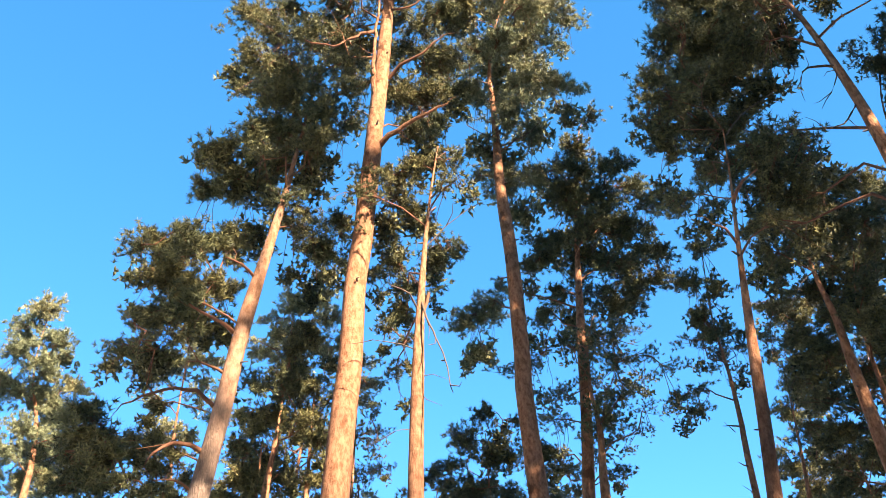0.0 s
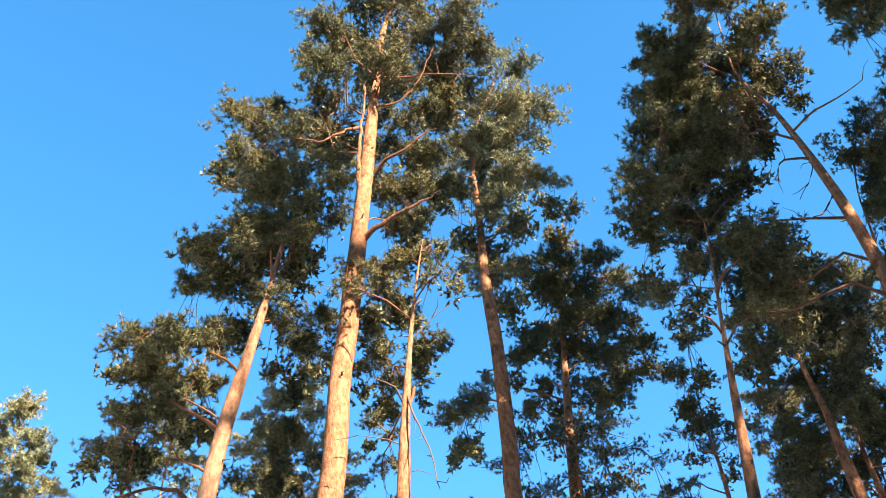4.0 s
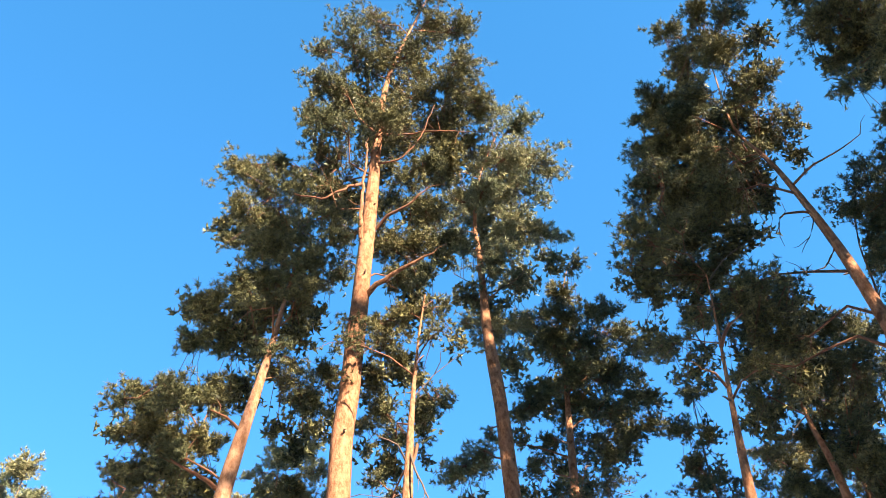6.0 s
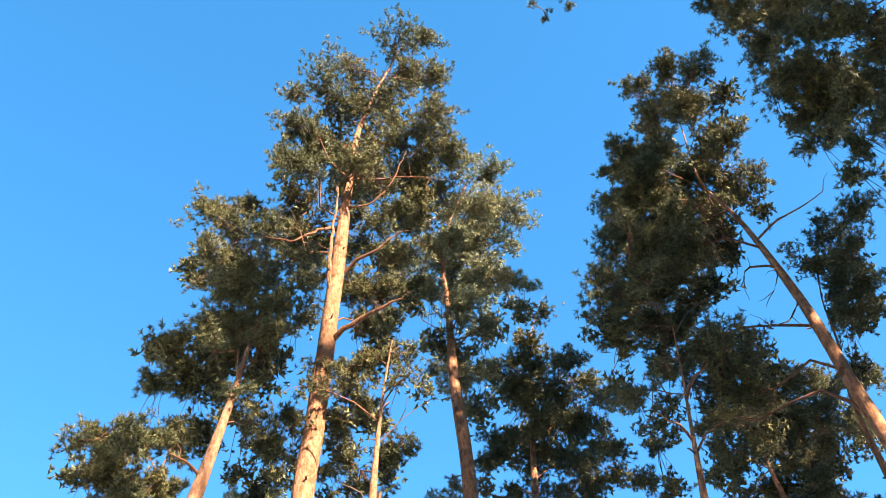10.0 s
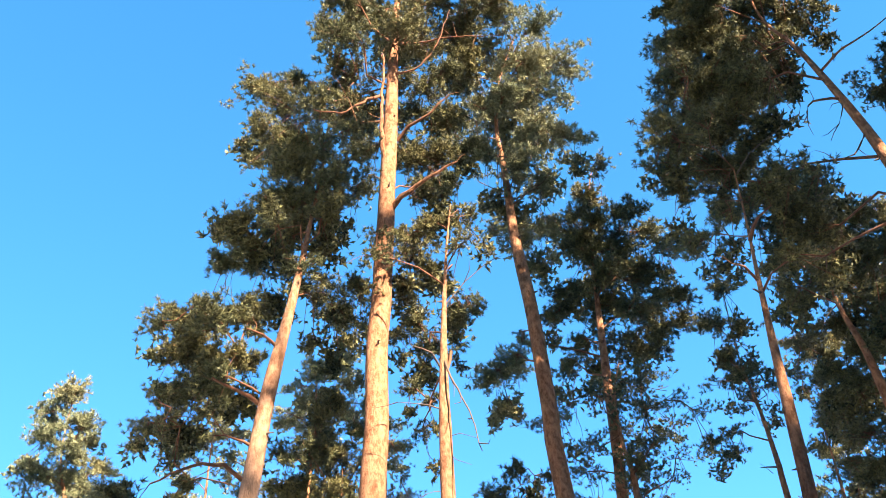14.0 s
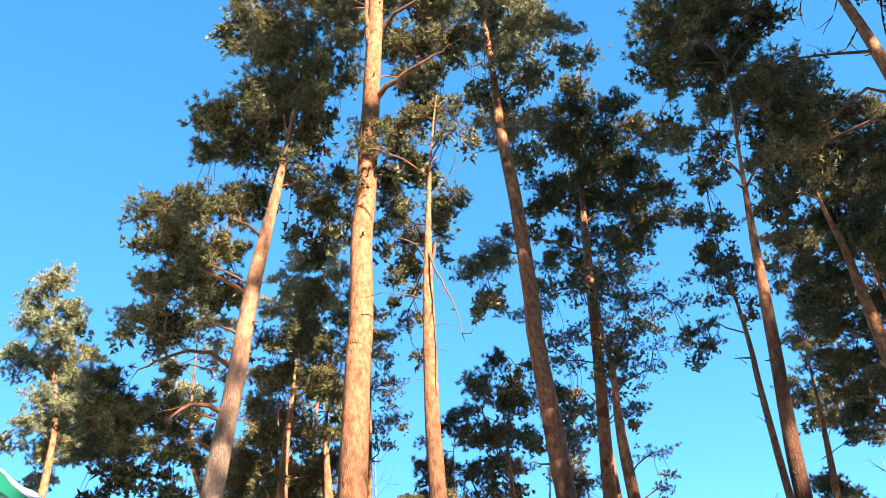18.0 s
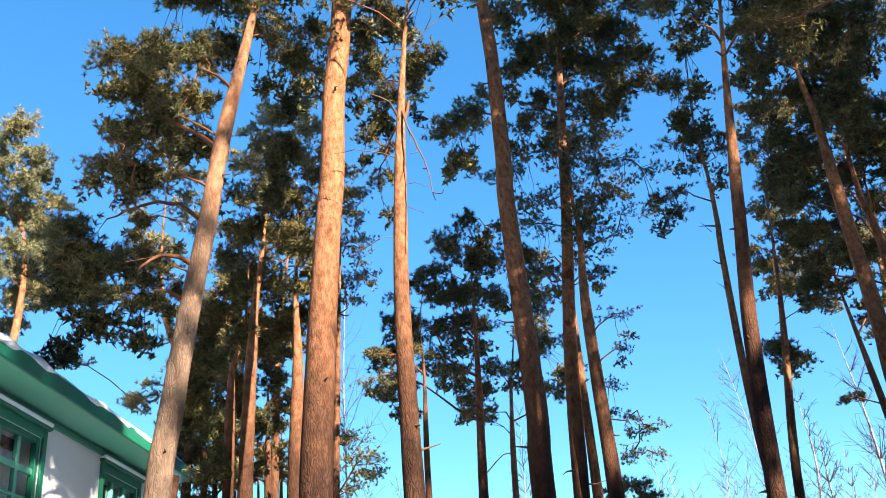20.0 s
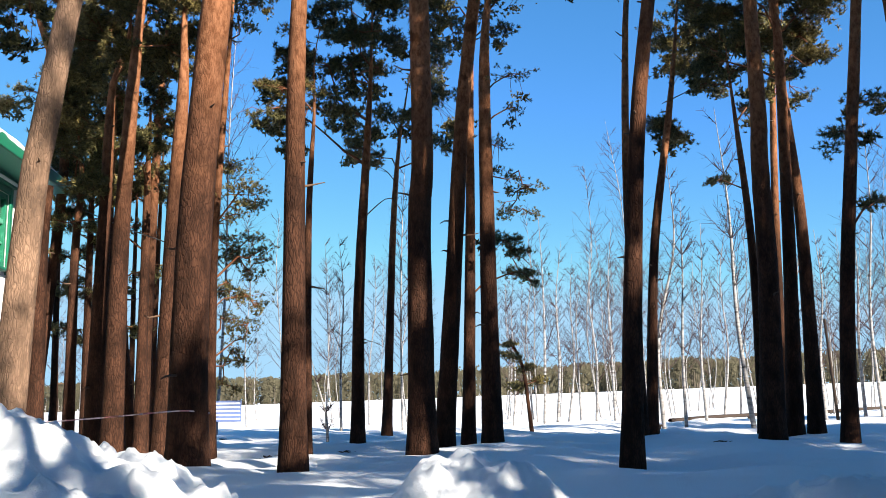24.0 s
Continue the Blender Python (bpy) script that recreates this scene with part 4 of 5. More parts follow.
PINES[-1][3].extend([(-7.54, 18.82, 2.71, 0.19), (-8.16, 19.14, 2.97, 0.28), (-6.73, 19.57, 2.99, 0.24), (-7.37, 18.88, 3.66, 0.34), (-7.89, 18.95, 3.92, 0.32), (-7.13, 19.85, 4.02, 0.24), (-6.28, 18.81, 4.12, 0.27), (-5.65, 18.31, 4.17, 0.23), (-8.03, 18.37, 4.44, 0.21), (-7.52, 18.84, 4.63, 0.27), (-6.99, 18.68, 4.84, 0.27), (-7.8, 18.31, 5.03, 0.32), (-6.59, 19.23, 5.18, 0.25), (-5.86, 18.42, 5.63, 0.21), (-7.3, 17.86, 5.76, 0.29), (-6.73, 18.84, 5.98, 0.34), (-6.88, 17.92, 6.12, 0.29), (-6.02, 18.11, 6.16, 0.34), (-5.39, 18.39, 6.22, 0.19), (-8.11, 18.6, 6.31, 0.28)])
PINES.append(("bushy pine with boughs down to the snow", 0.10,
    [(-4.23, 16.46, 0.45), (-4.26, 16.46, 2.53), (-4.23, 16.47, 5.18), (-3.92, 16.54, 11.22)], [],
    []))
PINES[-1][3].extend([(-3.95, 17.23, 1.61, 0.12), (-4.23, 17.15, 1.72, 0.15), (-3.78, 16.9, 2.11, 0.1), (-4.13, 17.06, 2.14, 0.15), (-4.1, 17.44, 2.35, 0.27), (-3.77, 16.83, 2.55, 0.15), (-3.73, 17.11, 2.86, 0.25), (-4.19, 17.28, 3.01, 0.29), (-3.56, 16.78, 3.18, 0.17), (-3.75, 16.67, 3.38, 0.32), (-4.17, 17.04, 3.64, 0.18), (-3.85, 17.56, 3.93, 0.21), (-3.48, 17.45, 4.13, 0.16), (-4.14, 17.42, 4.25, 0.36), (-3.39, 16.89, 4.27, 0.13), (-4.26, 16.88, 4.5, 0.24), (-3.72, 17.38, 4.58, 0.3), (-3.89, 16.66, 4.89, 0.23), (-3.36, 16.15, 4.99, 0.17), (-3.55, 16.02, 5.28, 0.34)])
PINES[-1][3].extend([(-4.12, 16.61, 5.76, 0.22), (-3.98, 16.58, 5.86, 0.3), (-3.69, 16.05, 8.72, 0.21), (-3.35, 16.17, 8.98, 0.18), (-3.47, 16.21, 9.54, 0.25), (-3.97, 16.25, 9.74, 0.27), (-3.54, 15.99, 10.08, 0.25), (-3.83, 16.67, 11.28, 0.32)])
PINES.append(("small young evergreen on the snow", 0.05,
    [(2.27, 23.89, 0.4), (2.07, 23.91, 2.13), (1.79, 23.94, 2.73)], [],
    []))
PINES[-1][3].extend([(2.11, 24.56, 1.68, 0.26), (2.47, 24.31, 1.8, 0.2), (2.23, 23.98, 2.13, 0.27), (1.91, 23.64, 2.41, 0.26), (1.7, 23.74, 2.72, 0.16)])


def pine(label, r0, line, boughs, bark, limbs=(), tuft=0.112, density=1.0, blades=18, fill=0.95, group="pines of the wood", leaf=None):
    base = Vector(line[0])
    tree = tagged(empty("pine_tree", base), label, "pine tree", group)
    b = np.array(base)
    path = spline([np.array(p) - b for p in line], 0.3)
    path = np.vstack([path[0] - (0, 0, 0.25), path])
    top = path[-1, 2]
    tall = max(top, 8.0) * 1.04
    h = np.clip(path[:, 2], 0, None)
    slim = np.clip((h / tall - 0.60) / 0.25, 0, 1)
    radii = r0 * (1 - 0.6 * slim) * (0.90 * np.clip(1 - h / tall, 0.015, 1) ** 0.52 + 0.15 * np.exp(-h / 2.0) + 0.16 * np.exp(-h / 0.28))
    sides = 20 if r0 > 0.15 else 12
    v, f = tube(path, radii, sides, 0.05, base.x * 3 + base.y)
    mesh_object("trunk", v, f, bark, tree, smooth=True)
    for lr, pts in limbs:
        way = spline([np.array(p) - b for p in pts], 0.15)
        lr *= 0.62 if lr <= 0.03 and "dead" in label else 0.85
        way[1:-1] += RNG.normal(size=(len(way) - 2, 3)) * lr * 0.35
        rad = lr * np.linspace(1, 0.3, len(way))
        pieces = [tube(way, rad, 8)]
        for k in range(3, len(way), 3):
            t = unit(way[k] - way[k - 1] + RNG.normal(size=3) * 0.12) * RNG.uniform(0.15, 0.5)
            pieces.append(tube(np.array([way[k], way[k] + t * 0.5 + RNG.normal(size=3) * 0.03, way[k] + t]), np.array([0.009, 0.006, 0.003]), 4))
        lv, lf = joined(pieces)
        mesh_object("bare_limb", lv, lf, bark if lr > 0.055 else LIMB if lr > 0.02 else TWIG, tree, smooth=True)
    if r0 > 0.08:
        for k in RNG.choice(len(path), size=min(len(path) // 5, 12), replace=False):
            if path[k, 2] < 1.2:
                continue
            ang = RNG.uniform(0, 6.283)
            out = np.array([math.cos(ang), math.sin(ang), RNG.uniform(-0.2, 0.3)])
            ln = RNG.uniform(0.04, 0.34) * (1 if RNG.random() < 0.4 else 0.35)
            way = np.array([path[k] + out * radii[k] * 0.8, path[k] + out * (radii[k] + ln * 0.5) + RNG.normal(size=3) * 0.02, path[k] + out * (radii[k] + ln)])
            sv, sf = tube(way, np.array([0.022, 0.014, 0.006]), 6)
            mesh_object("stub", sv, sf, TWIG, tree, smooth=True)
    made = []          # bough ends that later, farther boughs may spring from
    def reach_of(q):
        return np.linalg.norm((np.array(q[:3]) - b - path[np.argmin(np.abs(path[:, 2] + b[2] - q[2]))])[:2])
    for x, y, z, r in sorted(boughs, key=reach_of):
        c = np.array((x, y, z)) - b
        reach = reach_of((x, y, z))
        za = min(top - 0.1, max(0.5, c[2] - 0.1 - 0.5 * reach))
        k = int(np.argmin(np.abs(path[:, 2] - za)))
        a, thick = path[k], min(radii[k] * 0.5, 0.008 + 0.013 * np.linalg.norm(c - path[k]))
        near = [(np.linalg.norm(c - q), q) for q in made if q[2] < c[2] + 0.5]
        if near:
            dist, q = min(near, key=lambda e: e[0])
            if dist < 0.75 * np.linalg.norm(c - a):
                a, thick = q, 0.014
        span = np.linalg.norm(c - a)
        bend = RNG.normal(size=3) * 0.09 * span
        mid1 = a + (c - a) * 0.35 + np.array([0, 0, 0.08 * span]) + bend
        mid2 = a + (c - a) * 0.7 + np.array([0, 0, 0.07 * span]) - bend * 0.6
        way = spline([a, mid1, mid2, c], 0.42)
        made.append(c)
        rad = np.linspace(thick, 0.010, len(way))
        pieces = [tube(way, rad, 5)]
        size = tuft * min(1.0, max(0.75, r / 0.38))
        nv, nf, subs = bough(c, r, c - path[k], density, blades, size)
        if RNG.random() < fill and r > 0.15:          # deeper sprays behind the outer ones
            away = unit(np.array([base.x, base.y, 0.0])) * RNG.uniform(0.5, 1.0) * min(1.9, 0.5 + 2.6 * r)
            c2 = c + away + RNG.normal(size=3) * r * np.array([0.55, 0.55, 0.4])
            fv2, ff2, subs2 = bough(c2, r * 0.9, away, density * 0.9, 6, size, 0.50)
            nv, nf = joined([(nv, nf), (fv2, ff2)])
            subs = np.vstack([subs, subs2[::2]])
        for s in subs[::2]:
            q = way[RNG.integers(max(1, len(way) - 2), len(way))]
            m = (q + s) / 2 + RNG.normal(size=3) * 0.04
            pieces.append(tube(np.array([q, m, s]), np.array([0.008, 0.006, 0.003]), 3))
        lv, lf = joined(pieces)
        limb = mesh_object("limb", lv, lf, LIMB, tree, smooth=True)
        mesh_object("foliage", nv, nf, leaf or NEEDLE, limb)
    return tree


for label, r0, line, boughs, limbs in PINES:
    fine = "bushy pine" in label or "drooping" in label
    pine(label, r0, line, boughs, BARK_SUNLIT if "pale lower bark" in label else BARK, limbs, 0.078 if fine else 0.112,
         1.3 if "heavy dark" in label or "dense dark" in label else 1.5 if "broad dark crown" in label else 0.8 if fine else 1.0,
         leaf=NEEDLE_SUNLIT if "olive" in label or "sunlit pine" in label else NEEDLE)


# ---- unseen pines beside and behind the camera, placed to shade lower trunks and snow ----
def shade_pine(x, y, tall, crown_from, tuft=0.42, density=0.2):
    tall -= 2.5
    line = [(x, y, 0), (x + 0.2, y, tall * 0.5), (x, y + 0.1, tall)]
    boughs = []
    for k in range(17):
        z = crown_from + (tall - crown_from) * (k + 0.5) / 17
        a, out = k * 2.4, (0.6 + 2.0 * (1 - (z - crown_from) / (tall - crown_from))) * RNG.uniform(0.5, 1)
        boughs.append((x + out * math.cos(a), y + out * math.sin(a), z, RNG.uniform(0.8, 1.2)))
    return pine("unseen Scots pine behind the viewpoint, added to cast shade", 0.2, line, boughs, BARK, (), tuft, density, 5, 0)


for x, y, tall, crown_from in ((12.2, 1.7, 22, 5), (14.4, 1.5, 24, 5), (16.1, 3.1, 27, 7), (17.1, 6.9, 26, 7), (14.8, 6.0, 18, 5), (16.0, 6.7, 30, 18), (18.3, 4.9, 30, 19), (10.4, -3.8, 10.2, 3),
                               (9.6, -3.6, 28, 22.5), (13.0, -2.7, 14, 4), (16.5, -1.9, 22, 6), (19.5, 0.8, 25, 7), (7.9, -7.8, 10.5, 3), (12.1, -8.0, 12, 4), (5.2, -11.4, 16, 3), (1.3, -12.3, 15, 3),
                               (16.7, -7.9, 14.5, 4), (21.2, -5.0, 18, 4), (24.1, 0.7, 19, 4), (23.4, 8.7, 18, 4), (10.8, -13.3, 17, 4), (14.5, 7.5, 20, 6), (0, -12, 16, 3), (-6, -11, 17, 3),
                               (-11, -5, 19, 4), (-3, -16, 21, 4)):
    shade_pine(x, y, tall, crown_from)

# two more added pines: one dapples the heap, one shades the leaning pine's boughs
shade_pine(5.9, -3.0, 13.5, 6, 0.30, 0.05)
shade_pine(7.4, -4.0, 22.5, 15)


def screen_pine(x, y, tall):
    """A plainer unseen pine added to shade the snow: a trunk and one crown."""
    tree = tagged(empty("pine_tree", (x, y, ground_z(x, y))), "unseen Scots pine added to shade the snow, with a full crown", "pine tree", "pines of the wood")
    path = spline([(0, 0, -0.3), (0.15, 0.1, tall * 0.5), (0, 0, tall)], 0.8)
    v, f = tube(path, 0.19 * np.clip(1 - path[:, 2] / (tall * 1.03), 0.03, 1) ** 0.6, 8)
    mesh_object("trunk", v, f, BARK, tree, smooth=True)
    pieces = []
    for k in range(13):
        h = tall * (0.22 + 0.76 * (k + 0.5) / 13)
        wide = 0.5 + 2.0 * math.sin(math.pi * min(1, (tall - h) / tall * 1.15)) * RNG.uniform(0.5, 1)
        at = np.array([wide * math.cos(k * 2.4), wide * math.sin(k * 2.4), h])
        nv, nf, _ = bough(at, 1.3, at, 0.09, 5, 0.85, 0.3)
        pieces += [(nv, nf)]
    v, f = joined(pieces)
    mesh_object("crown", v, f, NEEDLE, tree)
    return tree


# unseen pines added behind the viewpoint keep the sun off most of the snow
wood = screen_pine(16, -24, 16.0)
sun_way = Vector((math.sin(radians(SUN_AZ)), math.cos(radians(SUN_AZ))))
for gx in range(-42, 48, 7):
    for gy in range(-40, 16, 7):
        x, y = gx + RNG.uniform(-2, 2), gy + RNG.uniform(-2, 2)
        along = sun_way.dot(Vector((x, y - 13)))
        if math.hypot(x, y) < 12 or math.degrees(math.atan2(abs(x), y)) < 68 or (-19 < x < -4 and y > -9) or (x > 0 and along < 24):
            continue
        if abs((x + 4) * sun_way.y - (y - 6.9) * sun_way.x) < 3.0 and sun_way.dot(Vector((x + 4, y - 6.9))) > 0:
            continue          # a gap among the added pines where the sun reaches the ploughed heap
        tall = min(17.0, max(9.0, 5.7 + 0.5 * along)) if along > 0 else 15.0
        copy_thing(wood, Matrix.Translation((x, y, ground_z(x, y))) @ Matrix.Rotation(RNG.uniform(0, 6.28), 4, "Z") @ Matrix.Diagonal((1, 1, tall / 16.0, 1)))

# one more pine out of view, added to keep the rounded heap shaded
shade_pine(8.6, -1.4, 13.5, 4)

# ---- two-storey house with green trim ----
WALL = plain("white_render", (0.58, 0.57, 0.56), 0.85, 0.10, 1.5, 0, 0.25)
GREEN = plain("green_paint", (0.010, 0.125, 0.070), 0.40, 0.25, 4.0, 0, 0.1)
GREEN_PALE = plain("pale_green_paint", (0.08, 0.28, 0.20), 0.45, 0.2, 4.0, 0, 0.1)
CURTAIN = plain("white_curtain", (0.70, 0.70, 0.70), 0.9, 0.2, 8.0)
DARK_ROOM = plain("dim_room_wall", (0.10, 0.09, 0.08), 0.9, 0.2, 2.0)
GLASS, gn, gl, gb = material("window_glass")
gb.inputs["Base Color"].default_value = (0.9, 0.95, 1, 1)
gb.inputs["Roughness"].default_value = 0.03
gb.inputs["Transmission Weight"].default_value = 1.0
gb.inputs["IOR"].default_value = 1.5

U, N, P = Vector((-0.110, 0.994, 0)), Vector((0.994, 0.110, 0)), 6.4
house_m = Matrix((( U.x, -N.x, 0, -P * N.x), (U.y, -N.y, 0, -P * N.y), (0, 0, 1, 0), (0, 0, 0, 1)))
house = tagged(empty("house", m=house_m), "two-storey white rendered house with green eaves and snowy roof", "house")
S_END, DEEP, EAVE = 18.5, 9.0, 5.72
WINDOWS = [(s, z0, z1) for s in (3.5, 7.6, 11.6, 15.8) for z0, z1 in ((1.2, 2.70), (3.93, 5.34))]


def facade():
    """The front wall with its window openings, cell by cell."""
    ss = sorted({-6.0, S_END} | {v for s, _, _ in WINDOWS for v in (s, s + 1.76)})
    zs = sorted({-0.2, EAVE + 0.1} | {v for _, z0, z1 in WINDOWS for v in (z0, z1)})
    bm = bmesh.new()
    for a, b in zip(ss, ss[1:]):
        for c, d in zip(zs, zs[1:]):
            if any(abs(s - a) < 0.01 and abs(z0 - c) < 0.01 for s, z0, _ in WINDOWS):
                continue
            bmesh.ops.create_cube(bm, size=1, matrix=Matrix.Translation(((a + b) / 2, 0.2, (c + d) / 2)) @ Matrix.Diagonal((b - a, 0.4, d - c, 1)))
    bmesh.ops.remove_doubles(bm, verts=bm.verts, dist=1e-4)
    inner = [f for f in bm.faces if sum(1 for g in bm.faces if g is not f and (g.calc_center_median() - f.calc_center_median()).length < 1e-3)]
    bmesh.ops.delete(bm, geom=inner, context="FACES")
    return bm


part("wall", facade(), WALL, house)
part("wall", box((0.4, DEEP - 0.4, EAVE + 0.3), (S_END - 0.2, 0.4 + (DEEP - 0.4) / 2, EAVE / 2 - 0.05), 0), WALL, house)
part("wall", box((24.0, 0.4, EAVE + 0.3), (6.0, DEEP + 0.2, EAVE / 2 - 0.05), 0), WALL, house)
part("wall", box((0.4, DEEP - 0.4, EAVE + 0.3), (-5.8, 0.4 + (DEEP - 0.4) / 2, EAVE / 2 - 0.05), 0), WALL, house)
part("ceiling", box((23.2, DEEP - 0.4, 0.15), (6.0, 0.4 + (DEEP - 0.4) / 2, EAVE - 0.2), 0), DARK_ROOM, house)
part("partition", box((23.2, 0.1, EAVE - 0.4), (6.0, 2.6, (EAVE - 0.4) / 2), 0), DARK_ROOM, house)
RIDGE, OVER = EAVE + 2.3, 0.62
for side in (0, 1):
    bm = bmesh.new()
    y0, y1 = (-OVER, DEEP / 2) if side == 0 else (DEEP + OVER, DEEP / 2)
    vs = [bm.verts.new(q) for q in ((-6.8, y0, EAVE + 0.12), (S_END + 1.3, y0, EAVE + 0.12), (S_END + 1.3, y1, RIDGE), (-6.8, y1, RIDGE))]
    bm.faces.new(vs if side == 0 else vs[::-1])
    bmesh.ops.solidify(bm, geom=bm.faces[:], thickness=0.10)
    part("roof", bm, GREEN, house, "green sheet-metal roof slope")
part("soffit", box((25.0, OVER + 0.02, 0.04), (6.6, -OVER / 2, EAVE), 0.004), GREEN_PALE, house, "green boarded soffit under the eave")
part("fascia", box((26.1, 0.05, 0.24), (6.3, -OVER - 0.03, EAVE + 0.10), 0.01), GREEN, house, "green painted fascia board")
part("cornice", box((24.1, 0.06, 0.10), (6.1, -0.035, EAVE - 0.10), 0.01), GREEN, house)
part("bargeboard", box((0.05, OVER + 0.6, 0.16), (S_END + 1.33, -OVER / 2 + 0.3, EAVE + 0.22), 0.01), GREEN_PALE, house)
# snow lying on the eave
bm = bmesh.new()
cols = []
for k in range(110):
    s = -6.7 + 25.0 * k / 109
    lip = 0.10 * noise.noise(Vector((s * 0.9, 0, 2))) + 0.05 * noise.noise(Vector((s * 4, 0, 5)))
    th = 0.17 + 0.08 * noise.noise(Vector((s * 1.3, 4, 2)))
    row = []
    for y, up in ((-OVER - 0.02 + lip, 0.02), (-OVER - 0.07 + lip, th * 0.6), (-OVER + 0.05 + lip, th), (0.8, th + 0.05), (DEEP / 2, th)):
        row.append(bm.verts.new((s, y, EAVE + 0.14 + (y + OVER) * (RIDGE - EAVE - 0.12) / (DEEP / 2 + OVER) + up)))
    cols.append(row)
for a, b in zip(cols, cols[1:]):
    for k in range(4):
        bm.faces.new((a[k], b[k], b[k + 1], a[k + 1]))
for row in (cols[0], cols[-1]):
    bm.faces.new(row)
roof_snow = part("roof_snow", bm, SNOW_BANK, None, smooth=True)
roof_snow.matrix_world = house_m
tagged(roof_snow, "thick snow lying along the green roof eave", "snow")
for s, z0, z1 in WINDOWS:
    w, h = 1.76, z1 - z0
    win = new("window")
    win.parent = house
    win.location = (s, 0, z0)
    for nm, size, at in (("frame", (0.10, 0.10, h), (0.05, 0.06, h / 2)), ("frame", (0.10, 0.10, h), (w - 0.05, 0.06, h / 2)),
                         ("frame", (w - 0.2, 0.10, 0.10), (w / 2, 0.06, 0.05)), ("frame", (w - 0.2, 0.10, 0.10), (w / 2, 0.06, h - 0.05)),
                         ("casing", (0.13, 0.04, h + 0.26), (-0.065, -0.02, h / 2)), ("casing", (0.13, 0.04, h + 0.26), (w + 0.065, -0.02, h / 2)),
                         ("casing", (w, 0.04, 0.13), (w / 2, -0.02, h + 0.065)), ("sill", (w + 0.3, 0.14, 0.06), (w / 2, -0.06, -0.05)),
                         ("drip_cap", (w + 0.34, 0.10, 0.05), (w / 2, -0.05, h + 0.16))):
        part(nm, box(size, at, 0.008), GREEN, win)
    for k in (1, 2):
        part("mullion", box((0.09, 0.07, h - 0.2), (w * k / 3, 0.07, h / 2), 0.006), GREEN_PALE, win)
    for zz, th in ((h * 0.62, 0.09), (h * 0.33, 0.045)):
        part("transom", box((w - 0.2, 0.06, th), (w / 2, 0.068, zz), 0.006), GREEN_PALE, win)
    for k in range(3):
        for zz, hh in ((0.1, h * 0.33 - 0.12), (h * 0.33 + 0.02, h * 0.29 - 0.06), (h * 0.62 + 0.045, h * 0.38 - 0.145)):
            part("pane", box((w / 3 - 0.1, 0.006, hh), (w * (k + 0.5) / 3, 0.09, zz + hh / 2), 0), GLASS, win)
    bm = bmesh.new()
    prev = None
    for k in range(61):
        x, y = 0.1 + (w - 0.2) * k / 60, 0.30 + 0.035 * math.sin(k * 1.3) + 0.02 * math.sin(k * 0.47)
        pair = (bm.verts.new((x, y, 0.03)), bm.verts.new((x, y, h - 0.25)))
        if prev and not 22 < k < 38:
            bm.faces.new((prev[0], pair[0], pair[1], prev[1]))
        prev = pair
    bmesh.ops.delete(bm, geom=[v for v in bm.verts if not v.link_faces], context="VERTS")
    bmesh.ops.solidify(bm, geom=bm.faces[:], thickness=0.006)
    part("curtain", bm, CURTAIN, win, "white pleated curtain")
    part("snow_cap", box((w + 0.3, 0.13, 0.07), (w / 2, -0.06, h + 0.22), 0.025), SNOW_BANK, win, "snow lying on the window's drip cap")

# ---- ploughed snow heaps ----
def heap(label, cx, cy, rx, ry, top, seed, lump, turn=0.0, power=0.85):
    base = ground_z(cx, cy) - 0.25
    n, m = 60, 150
    vs, fs = [], []
    ca, sa = math.cos(turn), math.sin(turn)
    for i in range(n + 1):
        q = i / n
        for j in range(m):
            a = 2 * math.pi * j / m
            wob = 1 + 0.22 * noise.noise(Vector((math.cos(a) * 1.3, math.sin(a) * 1.3, seed)))
            lx, ly = q * rx * wob * math.cos(a), q * ry * wob * math.sin(a)
            x, y = cx + lx * ca - ly * sa, cy + lx * sa + ly * ca
            prof = (0.5 + 0.5 * math.cos(math.pi * min(1, q))) ** power
            p = Vector((x, y, seed))
            cell = noise.voronoi(p * 2.1)[0][0]
            fine = noise.voronoi(p * 5.5)[0][0]
            rough = 0.5 * noise.noise(p * 1.7) + 0.35 * noise.noise(p * 4.3) + 0.22 * noise.noise(p * 11) + 0.6 * (0.35 - cell) + 0.45 * (0.3 - fine)
            fade = smooth_step(0.0, 0.3, 1 - q)
            vs.append((x, y, base + (top - base) * prof + lump * rough * fade))
    for i in range(n):
        for j in range(m):
            k = (j + 1) % m
            fs.append((i * m + j, (i + 1) * m + j, (i + 1) * m + k, i * m + k))
    ob = mesh_object("snowbank", vs, fs, SNOW_BANK, smooth=True)
    return tagged(ob, label, "snowbank", "ploughed snow")


heap("tall lumpy heap of ploughed snow near the house", -3.9, 6.9, 3.2, 1.6, 1.52, 1.0, 0.34, -0.10, 0.5)
heap("rounded shaded heap of ploughed snow", 0.2, 7.3, 1.35, 0.9, 1.05, 5.0, 0.20)
heap("low ridge of broken ploughed snow", 3.4, 6.6, 3.6, 0.8, 0.86, 9.0, 0.22, 0.02, 0.3)
heap("low ridge of broken ploughed snow", -1.2, 6.7, 2.0, 0.7, 0.74, 13.0, 0.12, -0.1, 0.5)

